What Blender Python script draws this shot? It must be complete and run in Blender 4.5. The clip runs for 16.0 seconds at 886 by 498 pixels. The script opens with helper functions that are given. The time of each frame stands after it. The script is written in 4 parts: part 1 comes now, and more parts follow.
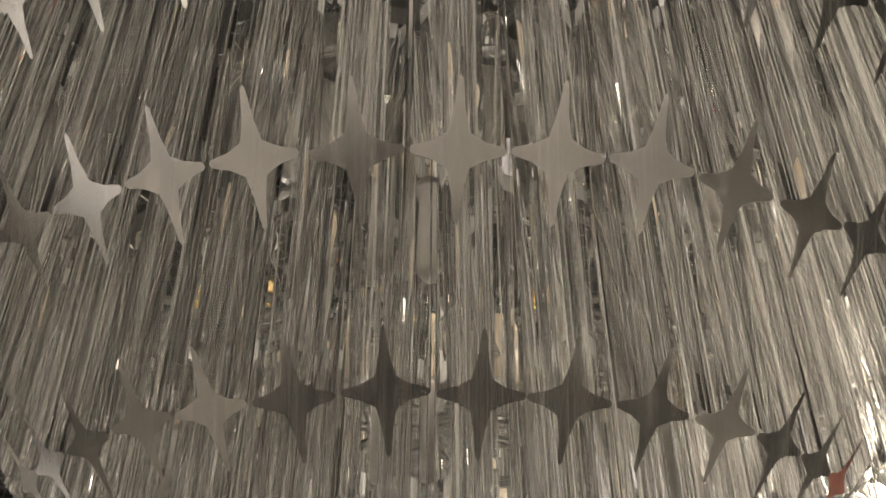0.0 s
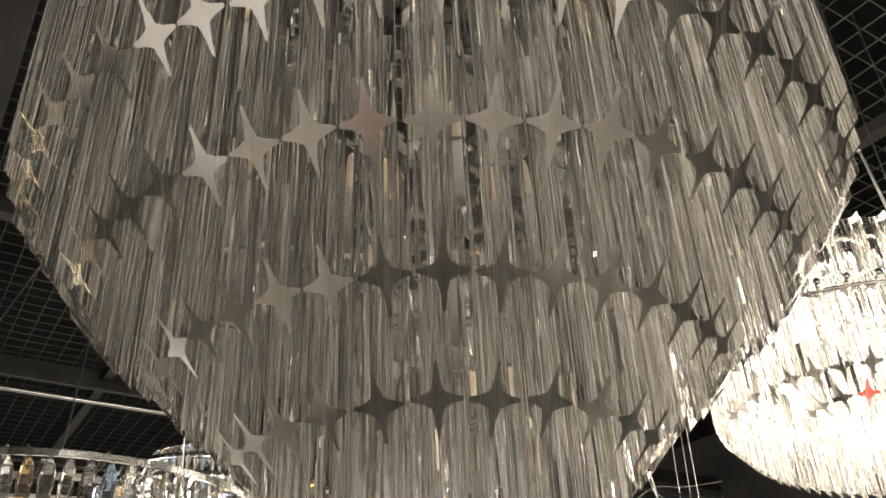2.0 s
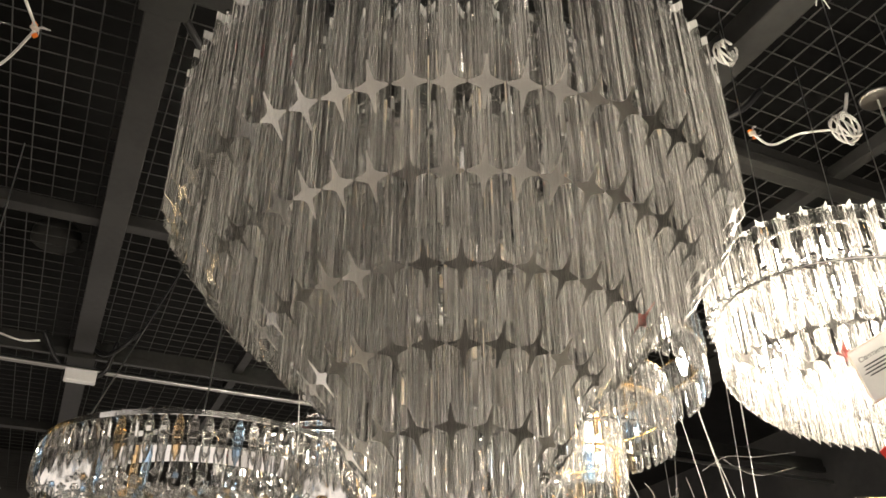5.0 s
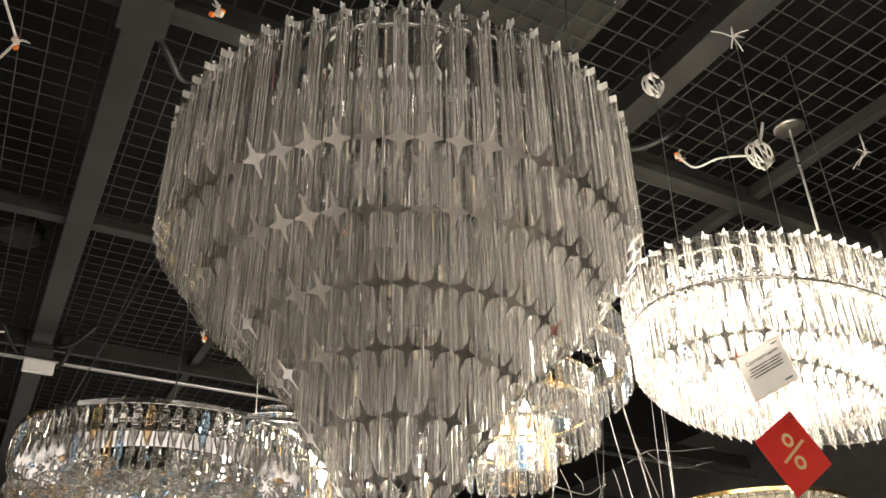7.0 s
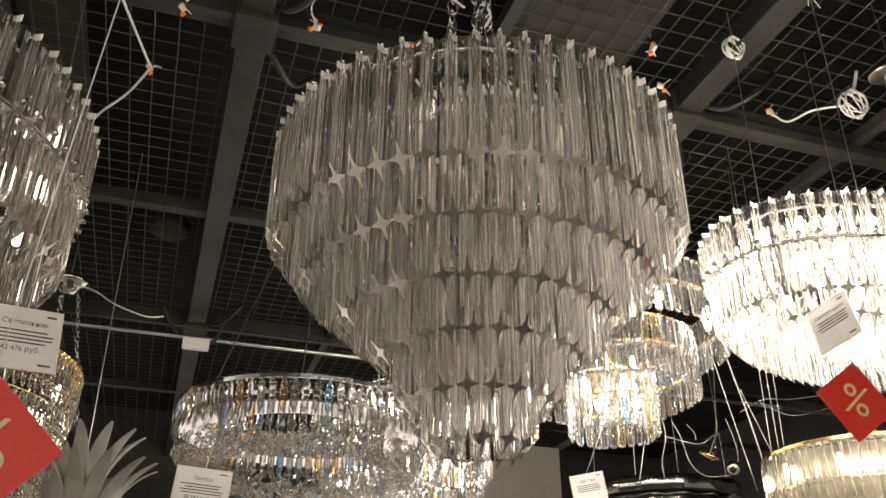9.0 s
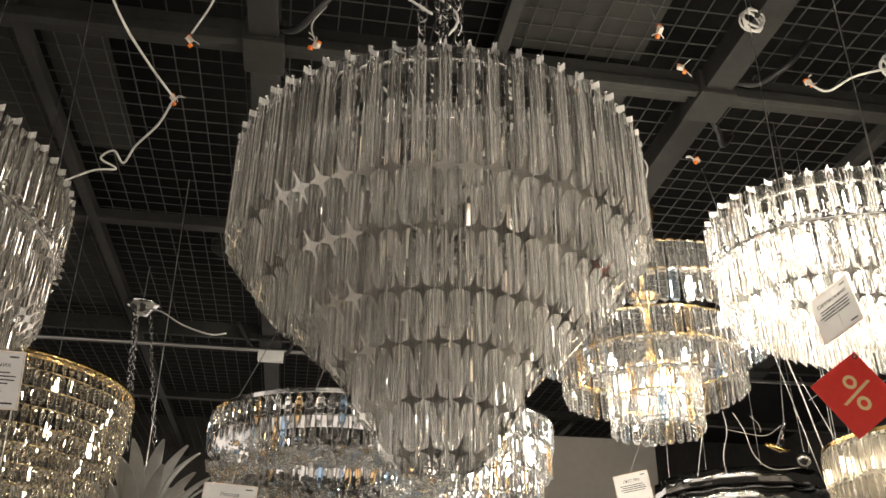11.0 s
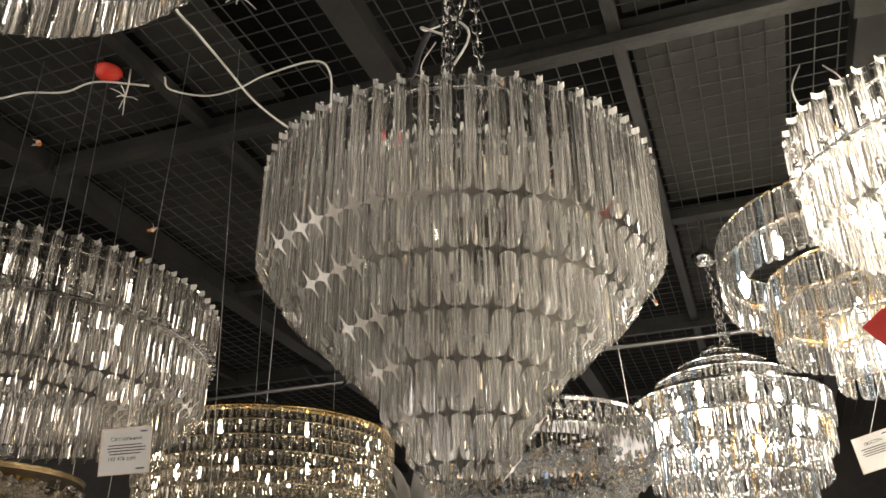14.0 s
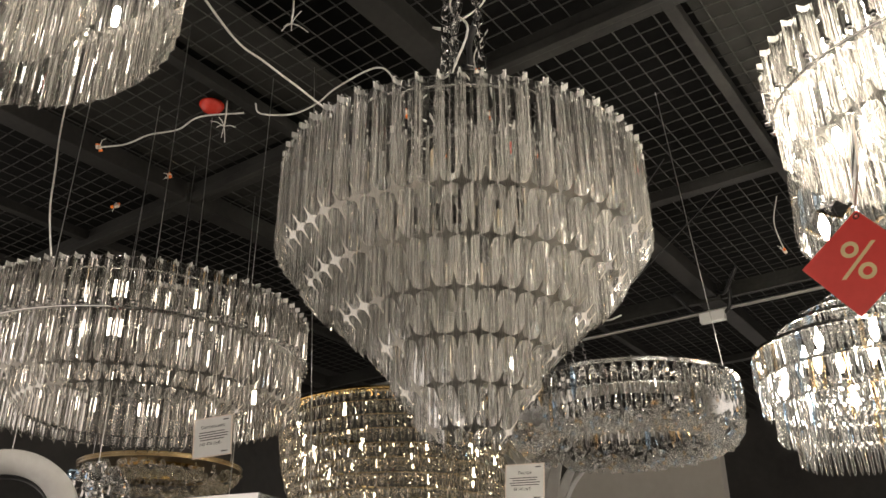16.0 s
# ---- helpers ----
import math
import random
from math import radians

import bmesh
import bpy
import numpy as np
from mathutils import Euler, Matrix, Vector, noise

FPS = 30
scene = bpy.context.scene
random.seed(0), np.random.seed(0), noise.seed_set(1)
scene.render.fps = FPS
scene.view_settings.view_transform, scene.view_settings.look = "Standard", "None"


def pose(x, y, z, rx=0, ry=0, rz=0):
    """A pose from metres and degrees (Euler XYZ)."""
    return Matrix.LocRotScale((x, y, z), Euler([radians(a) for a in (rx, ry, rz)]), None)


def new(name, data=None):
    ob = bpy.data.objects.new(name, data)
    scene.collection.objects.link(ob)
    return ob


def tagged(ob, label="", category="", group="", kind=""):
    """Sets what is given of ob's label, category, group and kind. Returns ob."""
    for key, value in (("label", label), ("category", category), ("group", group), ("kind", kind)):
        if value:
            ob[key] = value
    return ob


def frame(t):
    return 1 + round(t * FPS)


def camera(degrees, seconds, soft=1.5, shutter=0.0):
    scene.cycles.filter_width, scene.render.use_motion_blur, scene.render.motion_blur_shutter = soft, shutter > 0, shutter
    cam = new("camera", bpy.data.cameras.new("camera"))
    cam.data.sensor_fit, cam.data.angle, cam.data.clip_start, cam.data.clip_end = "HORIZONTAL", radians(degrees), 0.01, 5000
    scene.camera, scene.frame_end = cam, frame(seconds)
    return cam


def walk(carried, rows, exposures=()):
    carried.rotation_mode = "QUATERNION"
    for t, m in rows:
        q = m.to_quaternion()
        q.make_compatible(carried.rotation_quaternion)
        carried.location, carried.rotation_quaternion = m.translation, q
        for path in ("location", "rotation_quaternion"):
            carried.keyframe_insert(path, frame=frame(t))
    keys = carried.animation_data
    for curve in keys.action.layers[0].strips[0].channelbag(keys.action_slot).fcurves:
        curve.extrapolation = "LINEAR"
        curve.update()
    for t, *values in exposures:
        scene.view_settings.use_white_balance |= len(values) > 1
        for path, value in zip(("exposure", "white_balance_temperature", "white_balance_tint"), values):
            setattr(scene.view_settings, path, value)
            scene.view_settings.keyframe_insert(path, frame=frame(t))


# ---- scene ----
EXPOSURES = ((0.0, 0.0), (3.0, 0.05), (6.5, 0.2), (9.0, 0.12), (12.5, 0.0), (14.0, 0.05), (16.0, -0.08))
cam = camera(54.79, 16.0)
PATH = (
    (0.0, -0.2946, -0.5512, 2.0880, -28.69, 32.91, -0.08),
    (0.5, -0.3226, -0.5615, 2.0657, -32.10, 32.54, -1.56),
    (1.0, -0.3570, -0.5912, 2.0327, -32.23, 30.63, -1.11),
    (1.5, -0.4019, -0.6240, 1.9755, -32.97, 31.19, -2.12),
    (2.0, -0.4429, -0.6681, 1.9399, -33.96, 31.07, -2.72),
    (2.5, -0.4584, -0.7256, 1.9121, -33.14, 28.73, -2.58),
    (3.0, -0.4605, -0.7804, 1.8512, -29.94, 29.98, -2.17),
    (5.5, -0.5130, -1.0541, 1.7295, -24.84, 31.09, -0.44),
    (6.0, -0.5569, -1.0878, 1.7058, -28.00, 31.50, -1.03),
    (6.5, -0.5722, -1.1474, 1.6844, -28.76, 31.27, -1.16),
    (7.0, -0.5754, -1.2137, 1.6586, -28.61, 30.73, -0.97),
    (7.5, -0.5823, -1.2520, 1.6325, -28.03, 29.49, -0.68),
    (8.0, -0.6027, -1.3012, 1.6033, -26.82, 28.30, -0.69),
    (8.5, -0.5885, -1.3757, 1.5992, -22.63, 27.91, -0.25),
    (9.0, -0.5555, -1.4665, 1.6001, -18.25, 27.90, 0.27),
    (11.5, -0.1209, -1.5548, 1.6451, -5.12, 27.69, 0.17),
    (12.0, 0.0349, -1.5747, 1.6470, 1.38, 28.40, 0.35),
    (12.5, 0.2031, -1.6205, 1.6405, 7.57, 27.82, 0.82),
    (13.0, 0.3428, -1.6561, 1.6526, 12.12, 25.98, 0.81),
    (13.5, 0.4399, -1.6341, 1.6425, 15.84, 25.79, 0.42),
    (14.0, 0.5307, -1.5661, 1.6504, 20.01, 26.97, -0.40),
    (14.5, 0.6443, -1.4973, 1.6545, 25.87, 27.36, -0.70),
    (15.0, 0.8008, -1.4455, 1.6428, 31.53, 26.85, -0.58),
    (15.5, 0.9301, -1.4512, 1.6221, 34.41, 26.04, -0.51),
    (16.0, 0.9988, -1.4885, 1.6000, 35.37, 25.37, -0.40),
)


def eye_pose(x, y, z, yaw, pitch, roll):
    return pose(x, y, z, 0, 0, yaw) @ pose(0, 0, 0, 90 + pitch) @ pose(0, 0, 0, 0, 0, roll)


walk(cam, [(row[0], eye_pose(*row[1:])) for row in PATH], EXPOSURES)
# ---- end of camera ----

# ---- light ----
# Even warm fill added around the place; it enters by gaps in the walls.
world = bpy.data.worlds.new("hall")
scene.world = world
world.use_nodes = True
world.node_tree.nodes["Background"].inputs[0].default_value = (1.05, 0.93, 0.83, 1)
world.node_tree.nodes["Background"].inputs[1].default_value = 1.02


# ---- materials ----
def material(name, color, rough=0.5, metal=0.0, **more):
    m = bpy.data.materials.new(name)
    m.use_nodes = True
    b = m.node_tree.nodes["Principled BSDF"]
    b.inputs["Base Color"].default_value = (*color, 1)
    b.inputs["Roughness"].default_value = rough
    b.inputs["Metallic"].default_value = metal
    for key, value in more.items():
        b.inputs[key.replace("_", " ")].default_value = value
    return m


def node(m, kind, **inputs):
    n = m.node_tree.nodes.new(kind)
    for key, value in inputs.items():
        n.inputs[key.replace("_", " ")].default_value = value
    return n


def speckle(m, dark, light, scale, detail=6.0, bump=0.0, bump_scale=None, rough=None):
    """Two scales of noise mixed into the colour, with a fine relief."""
    t, b = m.node_tree, m.node_tree.nodes["Principled BSDF"]
    where = node(m, "ShaderNodeTexCoord")
    big, fine = node(m, "ShaderNodeTexNoise", Scale=scale, Detail=detail), node(m, "ShaderNodeTexNoise", Scale=scale * 14, Detail=4.0)
    add = node(m, "ShaderNodeMath")
    add.operation = "MULTIPLY_ADD"
    add.inputs[1].default_value = 0.35
    ramp = node(m, "ShaderNodeValToRGB")
    ramp.color_ramp.elements[0].position, ramp.color_ramp.elements[1].position = 0.5, 0.85
    ramp.color_ramp.elements[0].color, ramp.color_ramp.elements[1].color = (*dark, 1), (*light, 1)
    for n in (big, fine):
        t.links.new(where.outputs["Object"], n.inputs["Vector"])
    t.links.new(fine.outputs["Fac"], add.inputs[0])
    t.links.new(big.outputs["Fac"], add.inputs[2])
    t.links.new(add.outputs[0], ramp.inputs[0])
    t.links.new(ramp.outputs[0], b.inputs["Base Color"])
    if bump:
        n = node(m, "ShaderNodeTexNoise", Scale=bump_scale or scale * 10, Detail=4.0)
        t.links.new(where.outputs["Object"], n.inputs["Vector"])
        h = node(m, "ShaderNodeBump", Strength=bump, Distance=0.003)
        t.links.new(n.outputs["Fac"], h.inputs["Height"])
        t.links.new(h.outputs["Normal"], b.inputs["Normal"])
    if rough:
        r = node(m, "ShaderNodeMapRange")
        r.inputs[3].default_value, r.inputs[4].default_value = rough
        t.links.new(big.outputs["Fac"], r.inputs[0])
        t.links.new(r.outputs[0], b.inputs["Roughness"])
    return m


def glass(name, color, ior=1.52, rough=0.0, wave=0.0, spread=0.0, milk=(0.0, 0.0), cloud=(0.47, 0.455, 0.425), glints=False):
    """Glass. wave: drawn streaks along the piece; spread: change of tint from piece to piece; milk: least and most
    share of milky scatter of the tone cloud, in streaks along the piece; glints: pieces differ, a few tinted blue or
    amber to paint in split light."""
    m = material(name, color, rough, 0.0, Transmission_Weight=1.0, IOR=ior)
    t, b = m.node_tree, m.node_tree.nodes["Principled BSDF"]
    out, shader = t.nodes["Material Output"], b.outputs[0]
    where, mapping, info = node(m, "ShaderNodeTexCoord"), node(m, "ShaderNodeMapping", Scale=(620.0, 620.0, 0.7)), node(m, "ShaderNodeObjectInfo")
    shift = node(m, "ShaderNodeVectorMath")
    scaled = node(m, "ShaderNodeMath")
    scaled.operation, scaled.inputs[1].default_value = "MULTIPLY", 3.0
    t.links.new(info.outputs["Random"], scaled.inputs[0])
    t.links.new(where.outputs["Object"], shift.inputs[0])
    t.links.new(scaled.outputs[0], shift.inputs[1])
    t.links.new(shift.outputs[0], mapping.inputs["Vector"])
    n = node(m, "ShaderNodeTexNoise", Scale=1.0, Detail=3.0)
    t.links.new(mapping.outputs[0], n.inputs["Vector"])
    if wave:
        h = node(m, "ShaderNodeBump", Strength=wave, Distance=0.001)
        t.links.new(n.outputs["Fac"], h.inputs["Height"])
        t.links.new(h.outputs["Normal"], b.inputs["Normal"])
    if spread:
        mix = node(m, "ShaderNodeMix")
        mix.data_type = "RGBA"
        mix.inputs[6].default_value = (*color, 1)
        mix.inputs[7].default_value = (*(c * (1 - spread) for c in color), 1)
        t.links.new(info.outputs["Random"], mix.inputs[0])
        t.links.new(mix.outputs[2], b.inputs["Base Color"])
    if glints:
        # Rainbow glints of split light are put into the tint of single pieces.
        ramp = node(m, "ShaderNodeValToRGB")
        ramp.color_ramp.interpolation = "CONSTANT"
        ramp.color_ramp.elements[0].color = (*color, 1)
        ramp.color_ramp.elements[1].position, ramp.color_ramp.elements[1].color = 0.94, (1.0, 0.72, 0.4, 1)
        for at, tone in ((0.28, (0.72, 0.71, 0.69)), (0.5, (0.98, 0.97, 0.94)), (0.74, (0.5, 0.49, 0.48)), (0.84, color), (0.88, (0.5, 0.72, 1.0))):
            ramp.color_ramp.elements.new(at).color = (*tone, 1)
        island, both = node(m, "ShaderNodeNewGeometry"), node(m, "ShaderNodeMath")
        t.links.new(island.outputs["Random Per Island"], both.inputs[0])
        t.links.new(info.outputs["Random"], both.inputs[1])
        wrap = node(m, "ShaderNodeMath")
        wrap.operation = "FRACT"
        t.links.new(both.outputs[0], wrap.inputs[0])
        t.links.new(wrap.outputs[0], ramp.inputs[0])
        t.links.new(ramp.outputs[0], b.inputs["Base Color"])
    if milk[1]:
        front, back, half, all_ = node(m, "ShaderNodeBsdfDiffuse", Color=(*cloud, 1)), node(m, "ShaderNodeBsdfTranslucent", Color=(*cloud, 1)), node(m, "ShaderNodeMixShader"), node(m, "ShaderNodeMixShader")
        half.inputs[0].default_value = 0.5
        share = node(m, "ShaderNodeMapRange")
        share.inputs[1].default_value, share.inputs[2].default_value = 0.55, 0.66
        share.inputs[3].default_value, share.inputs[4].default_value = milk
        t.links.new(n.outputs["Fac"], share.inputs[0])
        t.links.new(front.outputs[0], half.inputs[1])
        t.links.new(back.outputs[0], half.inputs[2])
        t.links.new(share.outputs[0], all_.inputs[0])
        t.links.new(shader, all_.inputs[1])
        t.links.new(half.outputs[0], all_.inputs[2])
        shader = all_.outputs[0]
    t.links.new(shader, out.inputs["Surface"])
    return m


def glow(name, color, strength):
    m = material(name, (0.9, 0.88, 0.82), 0.4)
    b = m.node_tree.nodes["Principled BSDF"]
    b.inputs["Emission Color"].default_value = (*color, 1)
    b.inputs["Emission Strength"].default_value = strength
    return m


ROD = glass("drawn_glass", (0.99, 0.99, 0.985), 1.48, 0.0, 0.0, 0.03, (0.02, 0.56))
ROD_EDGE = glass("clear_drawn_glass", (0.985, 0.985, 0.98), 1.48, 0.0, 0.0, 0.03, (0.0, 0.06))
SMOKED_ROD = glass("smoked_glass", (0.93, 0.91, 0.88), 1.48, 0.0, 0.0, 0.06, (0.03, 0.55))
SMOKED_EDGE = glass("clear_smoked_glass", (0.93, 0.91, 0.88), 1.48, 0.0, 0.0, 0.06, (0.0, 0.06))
CUT_END = speckle(material("polished_cut_glass_end", (0.72, 0.71, 0.67), 0.16, 0.72, Transmission_Weight=1.0, IOR=1.48), (0.69, 0.68, 0.64), (0.76, 0.75, 0.71), 30.0)
# White of the rod tops stands in for the bright refraction at the hook.
MILKY_TOP = glass("milky_rod_top", (0.97, 0.97, 0.96), 1.48, 0.1, 0.0, 0.03, (0.3, 0.6), (0.85, 0.84, 0.81))
CRYSTAL = glass("cut_crystal", (1.0, 1.0, 1.0), 1.6, 0.0, 0.0, 0.0, (0.02, 0.16), (0.85, 0.84, 0.81), True)
GOLD_CRYSTAL = glass("champagne_crystal", (1.0, 0.945, 0.83), 1.6, 0.0, 0.0, 0.15, (0.03, 0.2), (0.85, 0.8, 0.7))
CHROME = material("chrome", (0.75, 0.75, 0.74), 0.12, 1.0)
BRASS = speckle(material("polished_brass", (0.8, 0.58, 0.25), 0.2, 1.0), (0.6, 0.4, 0.14), (0.85, 0.62, 0.28), 9.0, rough=(0.1, 0.35))
GILT = speckle(material("dull_gilt", (0.22, 0.16, 0.08), 0.5, 1.0), (0.14, 0.1, 0.05), (0.26, 0.2, 0.11), 9.0, rough=(0.2, 0.4))
NICKEL = material("satin_nickel", (0.6, 0.58, 0.54), 0.3, 1.0)
BULB_STRONG = glow("lit_bulb_strong", (1.0, 0.88, 0.72), 170.0)
BULB_LIT = glow("lit_bulb", (1.0, 0.9, 0.76), 60.0)
BULB_SOFT = glow("lit_bulb_soft", (1.0, 0.88, 0.72), 9.0)
BULB_NEAR = glow("lit_bulb_near", (1.0, 0.9, 0.76), 40.0)
BULB_WARM = glow("lit_bulb_warm", (1.0, 0.84, 0.62), 16.0)
BULB_OFF = speckle(material("frosted_bulb", (0.8, 0.7, 0.55), 0.35), (0.75, 0.6, 0.42), (0.86, 0.78, 0.66), 40.0)
BEAM_PAINT = speckle(material("grey_beam_paint", (0.0279, 0.0279, 0.0260), 0.55, Specular_IOR_Level=0.15), (0.0205, 0.0205, 0.0192), (0.0360, 0.0353, 0.0335), 3.0, bump=0.1)
DARK_PAINT = speckle(material("black_ceiling_paint", (0.0070, 0.0070, 0.0070), 0.8, Specular_IOR_Level=0.15), (0.0042, 0.0042, 0.0042), (0.0105, 0.0105, 0.0098), 2.0, bump=0.2)
PLATE_PAINT = speckle(material("dark_grey_plate", (0.029, 0.0293, 0.0265), 0.7, Specular_IOR_Level=0.15), (0.022, 0.0223, 0.02), (0.038, 0.0378, 0.035), 1.6, bump=0.15)
MESH_PAINT = speckle(material("grey_wire_mesh", (0.048, 0.048, 0.046), 0.5, Specular_IOR_Level=0.15), (0.036, 0.036, 0.034), (0.062, 0.062, 0.058), 6.0)
WHITE_CABLE = speckle(material("white_cable", (0.72, 0.7, 0.66), 0.45), (0.6, 0.58, 0.54), (0.76, 0.75, 0.72), 12.0)
CLEAR_CABLE = speckle(material("greyed_clear_cable", (0.3, 0.29, 0.27), 0.35), (0.24, 0.23, 0.22), (0.36, 0.35, 0.33), 12.0)
BLACK_CABLE = material("black_cable", (0.015, 0.015, 0.016), 0.45)
STEEL_WIRE = material("steel_wire", (0.5, 0.5, 0.48), 0.35, 1.0)
CLEAR_PLASTIC = material("milky_terminal_plastic", (0.72, 0.62, 0.54), 0.35)
ORANGE = material("orange_terminal_lever", (0.85, 0.2, 0.02), 0.4)
RED_CARD = speckle(material("red_card", (0.76, 0.05, 0.035), 0.35), (0.7, 0.042, 0.03), (0.8, 0.06, 0.042), 5.0)
GOLD_INK = material("pale_gold_ink", (0.78, 0.63, 0.32), 0.4)
PAPER = speckle(material("white_paper", (0.68, 0.68, 0.66), 0.6), (0.63, 0.63, 0.61), (0.71, 0.71, 0.69), 10.0)
INK = material("black_ink", (0.03, 0.03, 0.035), 0.6)
FLOOR_TILE = speckle(material("beige_floor_tile", (0.72, 0.69, 0.63), 0.35), (0.68, 0.65, 0.59), (0.76, 0.73, 0.67), 1.5, rough=(0.2, 0.45))
DARK_SHEET = speckle(material("dark_sheet", (0.075, 0.072, 0.068), 0.9), (0.06, 0.057, 0.053), (0.09, 0.087, 0.083), 3.0, bump=0.3)
WALL_PAINT = speckle(material("pale_wall_paint", (0.55, 0.52, 0.47), 0.8), (0.5, 0.47, 0.42), (0.6, 0.57, 0.52), 1.2, bump=0.1)
RAIL_PAINT = speckle(material("dark_rail_paint", (0.03, 0.03, 0.028), 0.5, Specular_IOR_Level=0.15), (0.02, 0.02, 0.019), (0.04, 0.04, 0.037), 3.0, bump=0.1)
DARK_WALL = speckle(material("dark_wall_paint", (0.05, 0.05, 0.05), 0.8), (0.035, 0.035, 0.035), (0.065, 0.063, 0.06), 1.2, bump=0.1)
LEAF_GLASS = speckle(material("frosted_white_glass", (0.45, 0.44, 0.43), 0.3, Transmission_Weight=0.35), (0.38, 0.37, 0.36), (0.52, 0.52, 0.5), 20.0)
RED_PLASTIC = speckle(material("red_plastic_cap", (0.6, 0.03, 0.015), 0.25), (0.5, 0.02, 0.01), (0.7, 0.05, 0.03), 14.0)
WHITE_ENAMEL = speckle(material("white_enamel", (0.75, 0.74, 0.72), 0.3), (0.68, 0.67, 0.65), (0.8, 0.8, 0.78), 4.0)


# ---- builders ----
def mesh(name, verts, faces, mats, slots=None, smooth=False):
    me = bpy.data.meshes.new(name)
    me.from_pydata([tuple(v) for v in verts], [], faces)
    for m in (mats if isinstance(mats, (list, tuple)) else [mats]):
        me.materials.append(m)
    if slots:
        me.polygons.foreach_set("material_index", slots)
    if smooth:
        me.polygons.foreach_set("use_smooth", [True] * len(me.polygons))
    me.update()
    return me


def joined(name, pieces, mats, smooth=False):
    """One mesh out of (verts, faces) pieces."""
    verts, faces = [], []
    for v, f in pieces:
        o = len(verts)
        verts += [tuple(p) for p in v]
        faces += [tuple(i + o for i in q) for q in f]
    return mesh(name, verts, faces, mats, smooth=smooth)


def put(name, data, parent=None, m=None, label="", clear=False):
    ob = new(name, data)
    ob.parent = parent
    if m is not None:
        ob.matrix_basis = m
    if label:
        ob["label"] = label
    if clear:
        ob.visible_shadow = False
    return ob


def root(name, place, label, category, group="", kind=""):
    ob = new(name)
    ob.empty_display_size = 0.05
    ob.location = place
    return tagged(ob, label, category, group, kind)


def box(sx, sy, sz, bevel=0.0, at=(0, 0, 0)):
    """A box with its edges cut, as (verts, faces)."""
    bm = bmesh.new()
    bmesh.ops.create_cube(bm, size=1.0, matrix=Matrix.Translation(at) @ Matrix.Diagonal((sx, sy, sz, 1)))
    if bevel:
        bmesh.ops.bevel(bm, geom=bm.edges[:], offset=bevel, segments=2, profile=0.6, affect="EDGES")
    v, f = [p.co.copy() for p in bm.verts], [[q.index for q in p.verts] for p in bm.faces]
    bm.free()
    return v, f


def lathe(profile, n=20):
    """Turned form from (radius, z) rows; closed where the radius is 0."""
    verts, faces = [], []
    for r, z in profile:
        verts += [(r * math.cos(6.28318 * k / n), r * math.sin(6.28318 * k / n), z) for k in range(n)]
    for j in range(len(profile) - 1):
        faces += [(j * n + k, j * n + (k + 1) % n, (j + 1) * n + (k + 1) % n, (j + 1) * n + k) for k in range(n)]
    return verts, faces


def tube(points, radius, n=6, closed=False):
    """A round bar along points."""
    pts = [Vector(p) for p in points]
    verts, faces, k = [], [], len(pts)
    side = None
    for i, p in enumerate(pts):
        a = pts[i - 1] if (i or closed) else p
        b = pts[(i + 1) % k] if (i < k - 1 or closed) else p
        d = (b - a).normalized()
        if side is None:
            side = d.orthogonal().normalized()
        side = (side - d * side.dot(d)).normalized()
        up = d.cross(side)
        verts += [p + radius * (math.cos(6.28318 * j / n) * side + math.sin(6.28318 * j / n) * up) for j in range(n)]
    for i in range(k if closed else k - 1):
        o, q = i * n, ((i + 1) % k) * n
        faces += [(o + j, o + (j + 1) % n, q + (j + 1) % n, q + j) for j in range(n)]
    if not closed:
        faces += [tuple(range(n))[::-1], tuple((k - 1) * n + j for j in range(n))]
    return verts, faces


def smooth_line(points, steps=6):
    """Rounded line through points."""
    p = [Vector(q) for q in points]
    p = [2 * p[0] - p[1]] + p + [2 * p[-1] - p[-2]]
    out = []
    for i in range(1, len(p) - 2):
        for s in range(steps):
            t = s / steps
            out.append(0.5 * (2 * p[i] + (p[i + 1] - p[i - 1]) * t + (2 * p[i - 1] - 5 * p[i] + 4 * p[i + 1] - p[i + 2]) * t * t
                              + (3 * p[i] - p[i - 1] - 3 * p[i + 1] + p[i + 2]) * t ** 3))
    return out + [p[-2]]


def oval(a, b, n, z=0.0):
    """n places at even steps round an oval, with the outward turn: (x, y, z, degrees)."""
    fine = [(a * math.cos(k * 0.002 * math.pi), b * math.sin(k * 0.002 * math.pi)) for k in range(1001)]
    run = [0.0]
    for p, q in zip(fine, fine[1:]):
        run.append(run[-1] + math.dist(p, q))
    out, j = [], 0
    for k in range(n):
        while run[j + 1] < run[-1] * k / n:
            j += 1
        x, y = fine[j]
        out.append((x, y, z, math.degrees(math.atan2(y / (b * b), x / (a * a)))))
    return out


def hoop(a, b, z, radius, n=72):
    return tube([(x, y, z) for x, y, _, _ in oval(a, b, n)], radius, 6, True)


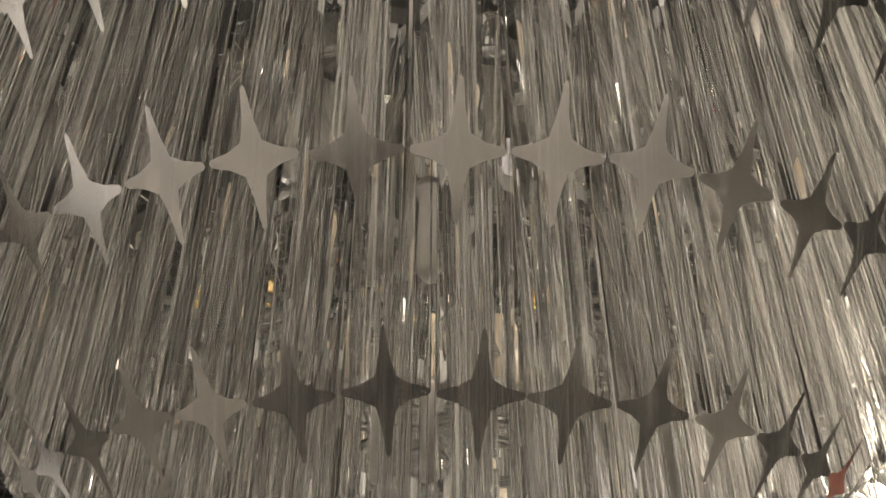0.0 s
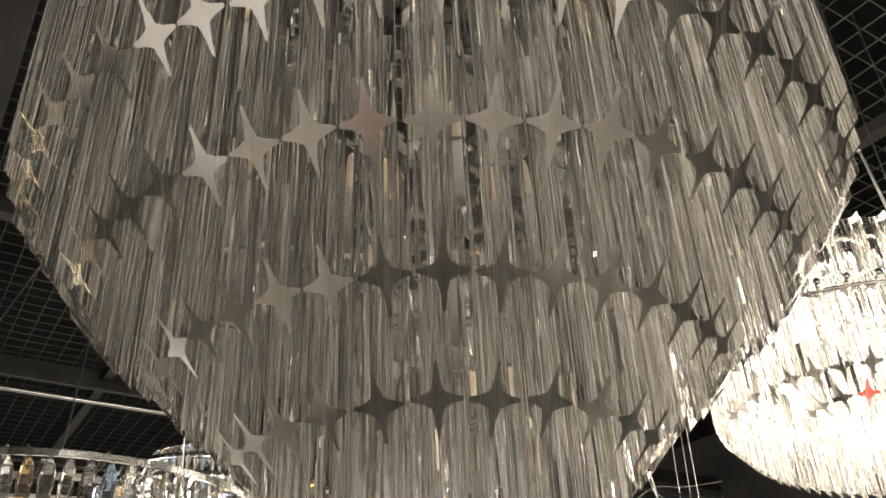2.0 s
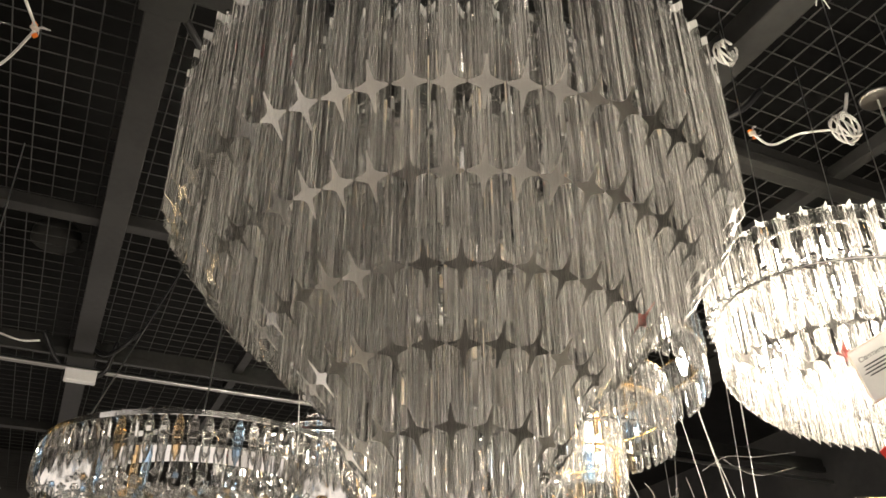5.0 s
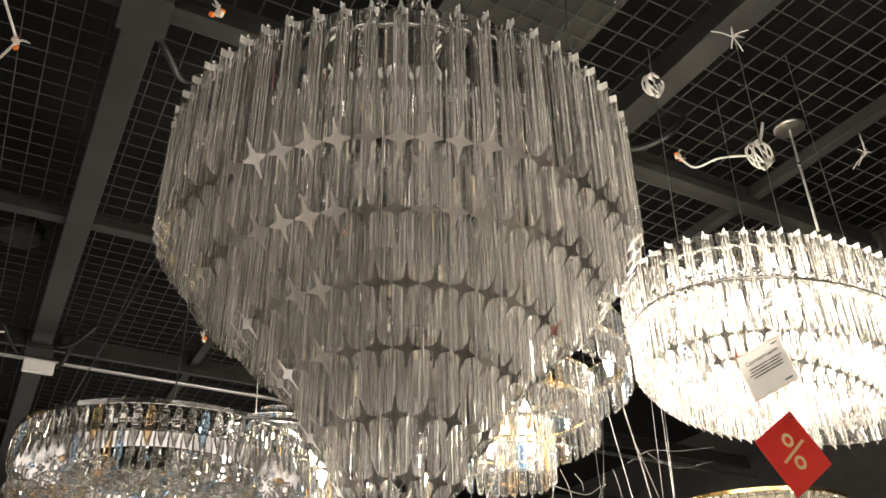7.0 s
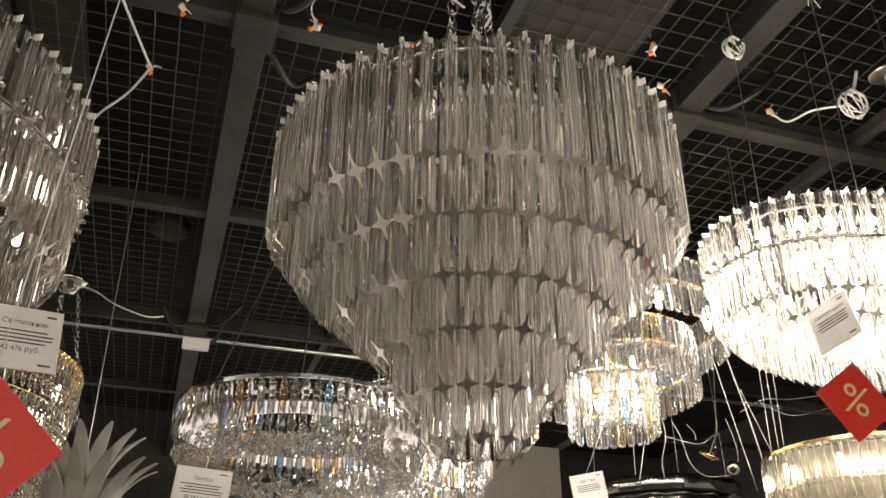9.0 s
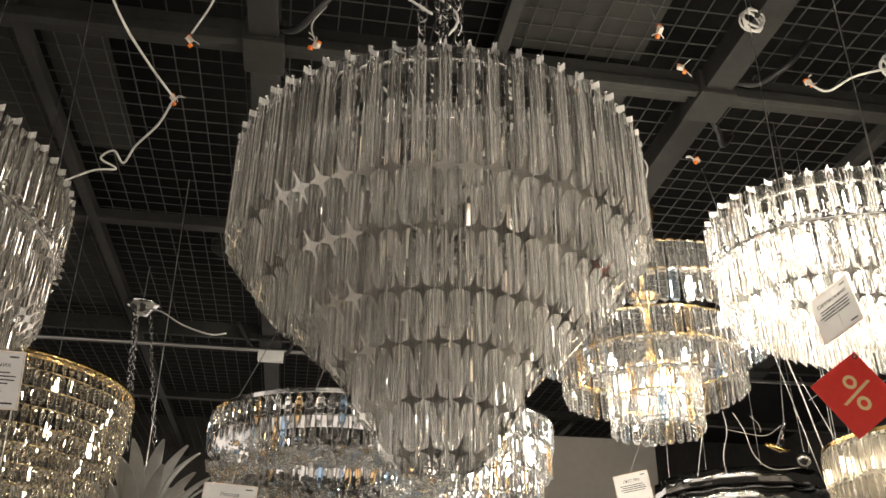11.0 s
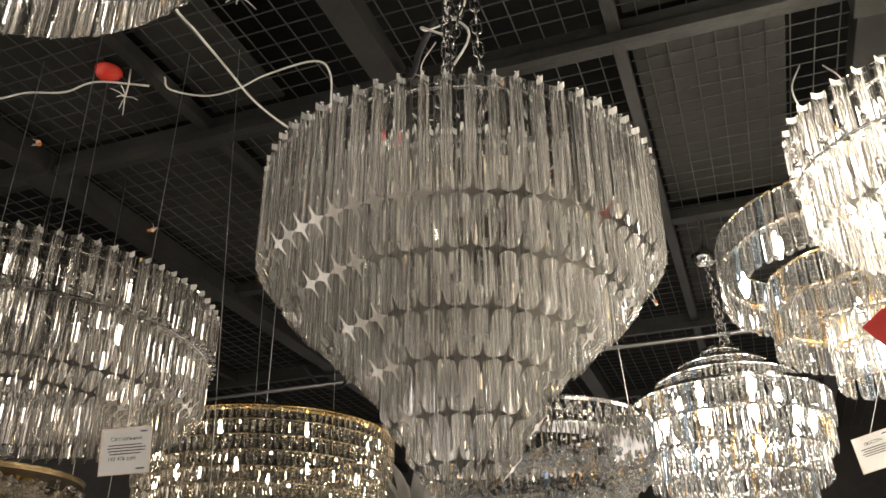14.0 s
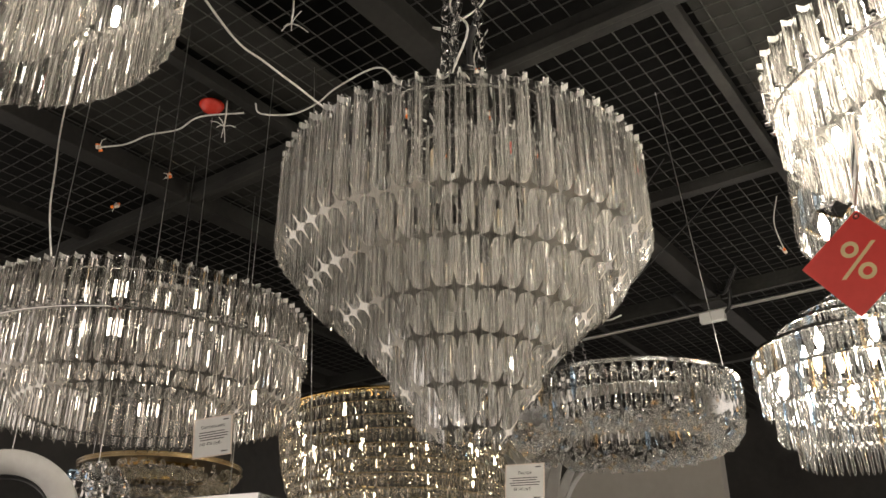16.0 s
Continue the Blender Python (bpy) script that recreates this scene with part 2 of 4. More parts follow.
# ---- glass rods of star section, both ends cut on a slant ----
def star_rod(name, length, half=0.0192, low=1.15, high=0.12, mats=(ROD, CUT_END, ROD_EDGE, MILKY_TOP)):
    """Four arms, the front one streaked by drawing, the side arms clear; mats: body, cut ends, side arms, milky top."""
    tip, ring = 0.0011, []
    quarter = [(half + 0.001, 0), (half, tip), (0.58 * half, 0.0025), (0.25 * half, 0.25 * half), (0.0025, 0.58 * half), (tip, half)]
    for k in range(4):
        c, s = ((1, 0), (0, 1), (-1, 0), (0, -1))[k]
        ring += [(x * c - y * s, x * s + y * c) for x, y in quarter]
    n = len(ring)
    verts = [(x, y, low * x) for x, y in ring] + [(x, y, length - 0.013 + high * x) for x, y in ring] + [(x, y, length + high * x) for x, y in ring]
    faces = [(j * n + k, j * n + (k + 1) % n, j * n + n + (k + 1) % n, j * n + n + k) for j in (0, 1) for k in range(n)] + [tuple(range(n))[::-1], tuple(range(2 * n, 3 * n))]
    side = [2 if abs(ring[k][1] + ring[(k + 1) % n][1]) > 0.84 * half else 0 for k in range(n)]
    return mesh(name, verts, faces, list(mats), side + [3 if v == 0 and ring[k][0] > 0.004 else 2 for k, v in enumerate(side)] + [1, 2])


HOOK = joined("hook", [tube(smooth_line([(-0.01, 0, -0.016), (-0.004, 0, -0.004), (0.0, 0, 0.012), (0.004, 0, 0.02)], 3), 0.0022, 6),
                       tube([(0.003, 0, 0.017), (0.006, 0, 0.023)], 0.0036, 8)], CHROME, True)
PIN = joined("pin", [tube([(-0.02, 0, 0), (0.016, 0, 0)], 0.0022, 6), tube([(0.014, 0, 0), (0.024, 0, 0)], 0.0058, 8)], CHROME, True)
BULB = lathe([(0.0001, -0.02), (0.007, -0.02), (0.008, -0.012), (0.012, 0.0), (0.0165, 0.018), (0.0165, 0.03), (0.011, 0.05), (0.004, 0.068), (0.0001, 0.07)], 14)
CAPSULE = lathe([(0.0001, 0.0), (0.006, 0.002), (0.0075, 0.008), (0.0075, 0.04), (0.006, 0.047), (0.0001, 0.05)], 12)
SOCKET = lathe([(0.0001, -0.07), (0.012, -0.07), (0.0125, -0.02), (0.0145, -0.018), (0.0145, -0.012), (0.0001, -0.012)], 14)


def rods(lamp, data, a, b, z, n, phase=0.0, hook=HOOK, rise=0.0, lift=0.0):
    """A ring of rods, each with its hook, round an oval with half axes a and b."""
    spin = pose(0, 0, 0, 0, 0, phase)
    for x, y, _, turn in oval(a, b, n):
        m = spin @ pose(x, y, z + random.uniform(-0.0015, 0.0015), 0, 0, turn + random.uniform(-1.5, 1.5)) @ pose(0, 0, 0, random.uniform(-0.1, 0.1), random.uniform(-0.12, 0.12))
        rod = put("glass_rod", data, lamp, m, clear=True)
        if hook:
            put("hook", hook, rod, pose(0, 0, rise))


def bulbs(lamp, data, a, b, z, n, name="bulb", flip=False):
    for x, y, _, turn in oval(a, b, n):
        put(name, data, lamp, pose(x, y, z, 180 if flip else 0, 0, turn))


def chain(thing, top, bottom, size=0.03, wire=0.0022, data=None):
    """A chain of links between two places of the thing."""
    top, bottom = Vector(top), Vector(bottom)
    line = [(math.cos(u) * size * 0.3, 0, math.sin(u) * size * 0.3 + (size * 0.28 if math.sin(u) >= 0 else -size * 0.28)) for u in (k * 6.28318 / 12 for k in range(12))]
    link = data or joined("link", [tube(line, wire, 6, True)], CHROME, True)
    n = max(2, int((top - bottom).length / (size * 0.85)))
    aim = (top - bottom).to_track_quat("Z", "Y").to_matrix().to_4x4()
    for k in range(n + 1):
        put("link", link, thing, Matrix.Translation(bottom.lerp(top, k / n)) @ aim @ pose(0, 0, 0, 0, 0, 90 * (k % 2) + random.uniform(-14, 14)))


def cut_drop(name, w, d, h, mat, shoulder=0.22, foot=0.12):
    """A cut crystal pendant: bevelled bar, hung from its upper end at z = 0."""
    rows = [(0.0, 0.25), (-shoulder * h * 0.35, 0.8), (-shoulder * h, 1.0), (-h * (1 - foot), 0.72), (-h, 0.12)]
    verts, faces = [], []
    for z, k in rows:
        verts += [(w / 2 * k * math.cos(u), d / 2 * k * math.sin(u), z) for u in (0, 0.9, 2.24, 3.14159, 4.04, 5.38)]
    for j in range(len(rows) - 1):
        faces += [(j * 6 + k, j * 6 + k + 6, j * 6 + (k + 1) % 6 + 6, j * 6 + (k + 1) % 6) for k in range(6)]
    faces += [tuple(range(6)), tuple(range(24, 30))[::-1]]
    return mesh(name, verts, faces, mat)


def plate_drop(name, w, d, h, mat):
    """A flat crystal plate with cut edges, hung at z = 0."""
    rows = [(0.0, 0.7, 0.3), (-0.08 * h, 1.0, 1.0), (-0.9 * h, 1.0, 1.0), (-h, 0.6, 0.2)]
    verts, faces = [], []
    for z, k, e in rows:
        verts += [(w / 2 * k * x, d / 2 * e * y, z) for x, y in ((1, 0), (0.62, 1), (-0.62, 1), (-1, 0), (-0.62, -1), (0.62, -1))]
    for j in range(len(rows) - 1):
        faces += [(j * 6 + k, j * 6 + k + 6, j * 6 + (k + 1) % 6 + 6, j * 6 + (k + 1) % 6) for k in range(6)]
    faces += [tuple(range(6)), tuple(range(18, 24))[::-1]]
    return mesh(name, verts, faces, mat)


def crystals(lamp, data, R, z, n, left, tilt=0.0, twist=18.0):
    """A ring of hung crystals; left is how many may still be parts of their own, the rest is joined. Returns what is left."""
    rest, phase = [], random.uniform(0, 360 / n)
    for k in range(n):
        u = math.radians(360 * k / n + phase)
        m = pose(R * math.cos(u), R * math.sin(u), z + random.uniform(-0.003, 0.003), 0, 0, math.degrees(u) + 90) @ pose(0, 0, 0, random.uniform(-3, 3) + tilt, random.uniform(-3, 3), random.uniform(-twist, twist))
        if left > 0:
            put("crystal_drop", data, lamp, m, clear=True)
            left -= 1
        else:
            rest.append(([m @ v.co for v in data.vertices], [tuple(p.vertices) for p in data.polygons]))
    if rest:
        tagged(put("crystal_curtain", joined("crystal_curtain", rest, data.materials[0]), lamp, clear=True), kind="stuff")
    return left


def beads(lamp, name, places, size, mat):
    """Small cut beads as one piece of stuff."""
    out = []
    for p in places:
        s = size * random.uniform(0.75, 1.2)
        m = Matrix.Translation(p) @ Euler((random.uniform(0, 3), random.uniform(0, 3), random.uniform(0, 3))).to_matrix().to_4x4()
        v = [m @ Vector(q) for q in ((s, 0, 0), (0, s, 0), (-s, 0, 0), (0, -s, 0), (0, 0, s), (0, 0, -s))]
        out.append((v, [(0, 1, 4), (1, 2, 4), (2, 3, 4), (3, 0, 4), (1, 0, 5), (2, 1, 5), (3, 2, 5), (0, 3, 5)]))
    return tagged(put(name, joined(name, out, mat), lamp, clear=True), kind="stuff")


# ---- structure: floor, walls, ceiling ----
BEAM_Z, MESH_Z, SLAB_Z = 3.54, 3.63, 3.95
X0, X1, Y0, Y1 = -4.2, 4.6, -4.6, 6.6


def structure(name, pieces, mat, label, category="structure"):
    return tagged(put(name, joined(name, pieces, mat)), label, category, kind="structure")


structure("floor", [box(X1 - X0, Y1 - Y0, 0.1, at=((X0 + X1) / 2, (Y0 + Y1) / 2, -0.05))], FLOOR_TILE, "pale beige tiled shop floor", "floor")
# Unseen dark sheet, added so the lower rod ends mirror something dark.
structure("floor_sheet", [box(4.7, 4.9, 0.012, 0.004, at=(0.1, 0.1, 0.006))], DARK_SHEET, "dark grey sheet added unseen on the floor to darken reflections in the rod ends", "floor")
structure("ceiling", [box(X1 - X0, Y1 - Y0, 0.1, at=((X0 + X1) / 2, (Y0 + Y1) / 2, SLAB_Z + 0.05))], DARK_PAINT, "black painted concrete slab above the mesh ceiling", "ceiling")
# West, south and north walls stop short: unseen gaps added for the world light.
structure("wall_west", [box(0.12, Y1 - 0.6, SLAB_Z, at=(X0 - 0.06, (0.6 + Y1) / 2, SLAB_Z / 2))], DARK_WALL, "plain dark painted wall beside a side left open for light", "wall")
structure("wall_east", [box(0.12, Y1 - Y0, SLAB_Z, at=(X1 + 0.06, (Y0 + Y1) / 2, SLAB_Z / 2))], DARK_WALL, "plain dark painted wall", "wall")
structure("wall_south", [box(X1 - 1.6 + 0.12, 0.12, SLAB_Z, at=((X1 + 1.6) / 2 + 0.06, Y0 - 0.06, SLAB_Z / 2))], DARK_WALL, "plain dark painted wall beside a side left open for light", "wall")
structure("wall_north", [box(X1 - X0 + 0.24, 0.12, SLAB_Z - 2.6, at=((X0 + X1) / 2, Y1 + 0.06, (SLAB_Z + 2.6) / 2))], DARK_WALL, "dark painted wall above an unseen gap that lets fill light in", "wall")
structure("partition_wall", [box(1.05, 0.12, 3.47, 0.01, at=(2.06, 5.0, 1.735))], WALL_PAINT, "beige painted partition below the ceiling", "wall")

structure("partition_wall", [box(1.3, 0.12, 2.95, 0.01, at=(-1.7, 5.0, 1.475))], WALL_PAINT, "beige painted partition below the ceiling", "wall")

BEAMS_X, BARS_X = (-3.655, -2.07, -0.475, 1.11, 2.695), (-2.86, -1.27, 0.315, 1.9)
RAILS_Y, TIES_Y = (-1.94, 0.76, 3.46), (-0.59, 2.11, 4.81)
for x in BEAMS_X:
    beam = structure("ceiling_beam", [box(0.1, Y1 - Y0, 0.09, 0.004, at=(x, (Y0 + Y1) / 2, BEAM_Z + 0.045))], BEAM_PAINT, "grey painted square steel ceiling beam", "beam")
for x in BARS_X:
    structure("ceiling_bar", [box(0.045, Y1 - Y0, 0.05, 0.003, at=(x, (Y0 + Y1) / 2, BEAM_Z + 0.056))], BEAM_PAINT, "narrow grey painted steel ceiling bar", "beam")
for y in RAILS_Y:
    structure("ceiling_rail", [box(X1 - X0, 0.1, 0.06, 0.004, at=((X0 + X1) / 2, y, BEAM_Z + 0.062)),
                               box(X1 - X0, 0.03, 0.04, 0.003, at=((X0 + X1) / 2, y - 0.05, BEAM_Z + 0.012))], RAIL_PAINT, "dark double steel ceiling rail", "beam")
    for x in BEAMS_X:
        structure("beam_joint", [box(0.135, 0.17, 0.1, 0.004, at=(x, y, BEAM_Z + 0.03))], PLATE_PAINT, "dark steel sleeve over a beam crossing", "joint")
for y in TIES_Y:
    structure("ceiling_tie", [box(X1 - X0, 0.06, 0.05, 0.003, at=((X0 + X1) / 2, y, BEAM_Z + 0.058))], BEAM_PAINT, "grey painted steel cross bar of the ceiling", "beam")

# wire mesh laid on the bars, one sheet a bay
CELL, WIRE = 0.076, 0.0026
bays_x = sorted(BEAMS_X + BARS_X)
for x_a, x_b in zip(bays_x, bays_x[1:]):
    wires = []
    nx = round((x_b - x_a) / CELL)
    for k in range(nx + 1):
        x = x_a + (x_b - x_a) * k / nx
        wires.append(tube([(x, Y0, MESH_Z), (x + random.uniform(-0.004, 0.004), 0, MESH_Z - 0.004), (x, Y1, MESH_Z)], WIRE, 5))
    for k in range(int((Y1 - Y0) / CELL)):
        y = Y0 + k * CELL
        wires.append(tube([(x_a, y, MESH_Z + 0.005), ((x_a + x_b) / 2, y, MESH_Z + 0.001 + random.uniform(-0.003, 0.003)), (x_b, y, MESH_Z + 0.005)], WIRE, 5))
    structure("ceiling_mesh", wires, MESH_PAINT, "grey welded wire mesh sheet of the open ceiling", "mesh")


def ceiling_plate(x_a, x_b, y_a, y_b):
    structure("ceiling_plate", [box(x_b - x_a, y_b - y_a, 0.012, 0.002, at=((x_a + x_b) / 2, (y_a + y_b) / 2, MESH_Z + 0.02))], PLATE_PAINT, "dark grey sheet metal plate lying on the ceiling mesh", "plate")


for area in ((-2.0, -1.3, -0.56, 0.7), (-1.24, -0.93, -0.56, 0.7), (-2.0, -1.3, 0.83, 2.05), (-1.24, -1.02, 0.83, 1.6), (0.35, 0.83, -0.2, 0.7), (0.35, 0.86, 0.83, 2.05), (0.35, 0.9, 2.2, 3.3), (-2.0, -1.3, 2.2, 3.3)):
    ceiling_plate(*area)

# ---- the large unlit chandelier ----
main = root("tiered_chandelier", (0, 0, 2.64), "large unlit six-tier chandelier of clear star-shaped glass rods on chains", "chandelier")
TIERS = ((0.410, 2.394, 60), (0.352, 2.314, 52), (0.271, 2.241, 40), (0.198, 2.173, 28), (0.144, 2.088, 20), (0.093, 2.012, 12))
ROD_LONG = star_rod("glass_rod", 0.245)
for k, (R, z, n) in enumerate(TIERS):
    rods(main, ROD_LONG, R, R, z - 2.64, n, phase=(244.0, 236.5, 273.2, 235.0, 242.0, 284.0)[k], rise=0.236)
    put("tier_ring", joined("tier_ring", [hoop(R - 0.022, R - 0.022, z - 2.64 + 0.235, 0.004)], CHROME, True), main)
put("top_plate", joined("top_plate", [lathe([(0.0001, 0.0), (0.09, 0.0), (0.1, 0.004), (0.1, 0.012), (0.05, 0.016), (0.0001, 0.016)], 36)], CHROME), main, pose(0, 0, -0.03))
for k in range(6):
    put("spoke", joined("spoke", [box(0.3, 0.014, 0.006, 0.001, at=(0.24, 0, 0))], CHROME), main, pose(0, 0, -0.022, 0, 0, 60 * k))
put("stem", joined("stem", [lathe([(0.0001, -0.62), (0.012, -0.61), (0.016, -0.6), (0.012, -0.58), (0.011, 0.0), (0.02, 0.012), (0.02, 0.03), (0.0001, 0.035)], 16)], CHROME, True), main)
for R, z, n in ((0.3, -0.14, 12), (0.225, -0.24, 9), (0.15, -0.33, 6), (0.09, -0.43, 4)):
    for x, y, _, turn in oval(R, R, n):
        arm = put("lamp_arm", joined("lamp_arm", [tube(smooth_line([(0, 0, -0.072), (-0.04, 0, -0.085), (-R + 0.015, 0, -0.07)], 4), 0.004, 6)], CHROME, True), main, pose(x, y, z, 0, 0, turn))
        put("socket", mesh("socket", *SOCKET, NICKEL, smooth=True), arm)
        put("bulb", mesh("bulb", *CAPSULE, BULB_OFF, smooth=True), arm, pose(0, 0, -0.012), "unlit amber-tinted capsule bulb")
for u in (20, 140, 260):
    c, s = math.cos(math.radians(u)), math.sin(math.radians(u))
    chain(main, (0.03 * c, 0.03 * s, 0.99), (0.07 * c, 0.07 * s, 0.0), 0.042, 0.003)
chain(main, (0.05, -0.03, 0.7), (-0.045, -0.05, 0.03), 0.036, 0.0026)
put("supply_cable", joined("supply_cable", [tube(smooth_line([(0, 0.01, 0.0), (0.03, 0.0, 0.15), (-0.05, 0.02, 0.3), (0.04, -0.02, 0.42), (-0.03, 0.0, 0.55), (0.02, 0.02, 0.75), (0.0, 0.0, 1.0)]), 0.0032, 6)], WHITE_CABLE, True), main)
put("canopy", joined("canopy", [lathe([(0.0001, 0.0), (0.012, 0.0), (0.02, 0.012), (0.05, 0.03), (0.06, 0.05), (0.06, 0.06), (0.0001, 0.062)], 24)], BRASS, True), main, pose(-0.05, 0.24, 0.8, 12, 0, 0), "brass and chrome canopy hanging loose by its cable")
put("canopy_cable", joined("canopy_cable", [tube(smooth_line([(-0.05, 0.24, 0.8), (-0.06, 0.2, 0.7), (-0.12, 0.12, 0.6), (-0.1, 0.02, 0.52), (-0.02, 0.0, 0.45)]), 0.003, 6)], WHITE_CABLE, True), main)


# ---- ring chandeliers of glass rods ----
CLEAR_RODS, SMOKED_RODS = (ROD, CUT_END, ROD_EDGE, MILKY_TOP), (SMOKED_ROD, CUT_END, SMOKED_EDGE, MILKY_TOP)


def rod_ring(place, a, b, height, label, lit, turn=0.0, depth=0.15, n_bulbs=22, mats=CLEAR_RODS):
    """Rod ring open in the middle: an outer and an inner wall, each of two rows of rods pinned at half height, with a chrome frame and capsule bulbs between."""
    lamp = root("ring_chandelier", place, label, "chandelier")
    lamp.rotation_euler = (0, 0, radians(turn))
    n = round(math.pi * (3 * (a + b) - math.sqrt((3 * a + b) * (a + 3 * b))) / 0.0425)
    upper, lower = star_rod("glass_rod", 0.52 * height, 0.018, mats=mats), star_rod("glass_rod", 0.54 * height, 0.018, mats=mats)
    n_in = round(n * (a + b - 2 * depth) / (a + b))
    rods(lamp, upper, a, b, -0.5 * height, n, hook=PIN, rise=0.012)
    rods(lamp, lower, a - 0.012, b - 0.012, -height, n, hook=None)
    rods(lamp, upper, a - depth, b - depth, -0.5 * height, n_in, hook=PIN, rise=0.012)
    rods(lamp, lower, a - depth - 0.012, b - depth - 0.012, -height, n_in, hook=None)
    for inset, z in ((-0.004, -0.49 * height), (0.02, -0.02), (depth - 0.022, -0.49 * height), (depth - 0.015, -0.03)):
        put("frame_ring", joined("frame_ring", [hoop(a - inset, b - inset, z, 0.004)], CHROME, True), lamp)
    for x, y, _, t in oval(a - 0.04, b - 0.04, 10):
        put("frame_bar", joined("frame_bar", [box(depth - 0.05, 0.012, 0.006, 0.001, at=(-(depth - 0.05) / 2, 0, 0))], CHROME), lamp, pose(x, y, -0.025, 0, 0, t))
    capsule = mesh("bulb", *CAPSULE, lit, smooth=True)
    for z in (-0.1, -0.24):
        for x, y, _, t in oval(a - depth * 0.5, b - depth * 0.5, n_bulbs):
            put("bulb", capsule, lamp, pose(x, y, z * height / 0.36, 0, 0, t))
    return lamp


def wires(lamp, spots, top):
    for x, y, z in spots:
        put("suspension_wire", joined("suspension_wire", [tube([(x, y, z), (x * 0.9 + random.uniform(-0.03, 0.03), y * 0.9, top)], 0.0014, 5)], STEEL_WIRE), lamp)


bright = rod_ring((1.221, 0.182, 2.68), 0.52, 0.315, 0.24, "oval ring chandelier of clear glass rods, brightly lit", BULB_STRONG, turn=12.5)
wires(bright, ((-0.2, -0.15, 0), (-0.2, 0.15, 0), (0.2, 0.15, 0), (0.2, -0.15, 0)), 0.95)
left_ring = rod_ring((-1.311, 0.075, 2.575), 0.53, 0.51, 0.29, "broad ring chandelier of smoky clear glass rods, lit inside", BULB_SOFT, turn=-13.7, depth=0.17, n_bulbs=12, mats=SMOKED_RODS)
wires(left_ring, ((-0.2, 0.25, 0), (0.3, -0.1, 0)), 1.0)
near_ring = rod_ring((-0.36, -1.03, 3.01), 0.363, 0.363, 0.35, "round ring chandelier of clear glass rods, lit, high under the ceiling", BULB_NEAR, n_bulbs=12, mats=SMOKED_RODS)
wires(near_ring, ((0.2, 0.2, 0), (-0.2, -0.2, 0)), 0.58)

# ---- crystal chandeliers ----
DROP = cut_drop("crystal_drop", 0.025, 0.015, 0.1, CRYSTAL, 0.45, 0.2)
DROP_WIDE = plate_drop("crystal_drop", 0.03, 0.011, 0.12, CRYSTAL)
DROP_TALL = cut_drop("crystal_drop", 0.02, 0.013, 0.125, CRYSTAL)
DROP_SMALL = cut_drop("crystal_drop", 0.015, 0.011, 0.07, CRYSTAL, 0.3, 0.3)
DROP_GOLD = cut_drop("crystal_drop", 0.023, 0.013, 0.06, GOLD_CRYSTAL, 0.3, 0.3)
DROP_GOLD_LONG = plate_drop("crystal_drop", 0.026, 0.011, 0.12, GOLD_CRYSTAL)


def frame_ring(lamp, R, z, mat, thick=0.004, tall=0.012):
    put("frame_ring", joined("frame_ring", [lathe([(R - thick, z), (R, z), (R, z + tall), (R - thick, z + tall), (R - thick, z)], 64)], mat), lamp)


crystal_ring = root("crystal_ring_chandelier", (-0.148, 1.172, 2.4), "unlit flat ring chandelier of cut crystal drops and beads", "chandelier")
frame_ring(crystal_ring, 0.385, -0.01, CHROME)
frame_ring(crystal_ring, 0.255, -0.01, CHROME)
left = crystals(crystal_ring, DROP, 0.382, -0.01, 76, 300)
left = crystals(crystal_ring, DROP_SMALL, 0.378, 0.006, 76, left, 70.0)
left = crystals(crystal_ring, DROP, 0.25, -0.05, 50, left)
beads(crystal_ring, "bead_work", [((0.255 + 0.125 * q) * math.cos(u), (0.255 + 0.125 * q) * math.sin(u), -0.135 - 0.06 * math.sin(q * 3.1) + random.uniform(-0.012, 0.012))
                                    for q, u in ((random.random(), random.uniform(0, 6.2832)) for _ in range(2200))], 0.0095, CRYSTAL)
# Chrome ring added above the beads to throw light back as sparkle.
put("added_mirror", joined("added_mirror", [lathe([(0.26, -0.075), (0.374, -0.075), (0.374, -0.069), (0.26, -0.069), (0.26, -0.075)], 64)], CHROME), crystal_ring)
for low, high in (((-0.29, -0.25, 0.0), (0.05, 0.6, 1.2)), ((-0.07, -0.37, 0.0), (0.18, 1.0, 1.2)), ((0.3, 0.2, 0.0), (0.22, 0.1, 1.2))):
    put("suspension_wire", joined("suspension_wire", [tube([low, high], 0.0017, 5)], STEEL_WIRE), crystal_ring)

gold_tier = root("gold_tier_chandelier", (-1.37, 1.5, 2.56), "broad five-row drum chandelier of champagne crystal drops on brass", "chandelier")
left = 300
for k in range(8):
    R, z = 0.526 - 0.0016 * k * k, -0.054 * k
    frame_ring(gold_tier, R, z - 0.002, GILT, 0.003, 0.004)
    left = crystals(gold_tier, DROP_GOLD, R, z, round(R * 230), left)
put("brass_band", joined("brass_band", [lathe([(0.5, -0.012), (0.53, -0.012), (0.53, 0.004), (0.5, 0.004), (0.5, -0.012)], 64)], BRASS, True), gold_tier)
bulbs(gold_tier, mesh("bulb", *CAPSULE, BULB_WARM, smooth=True), 0.46, 0.46, -0.09, 9)
bulbs(gold_tier, mesh("bulb", *CAPSULE, BULB_WARM, smooth=True), 0.42, 0.42, -0.22, 10)
wires(gold_tier, ((0.2, 0.2, 0), (-0.2, 0.2, 0)), 0.8)

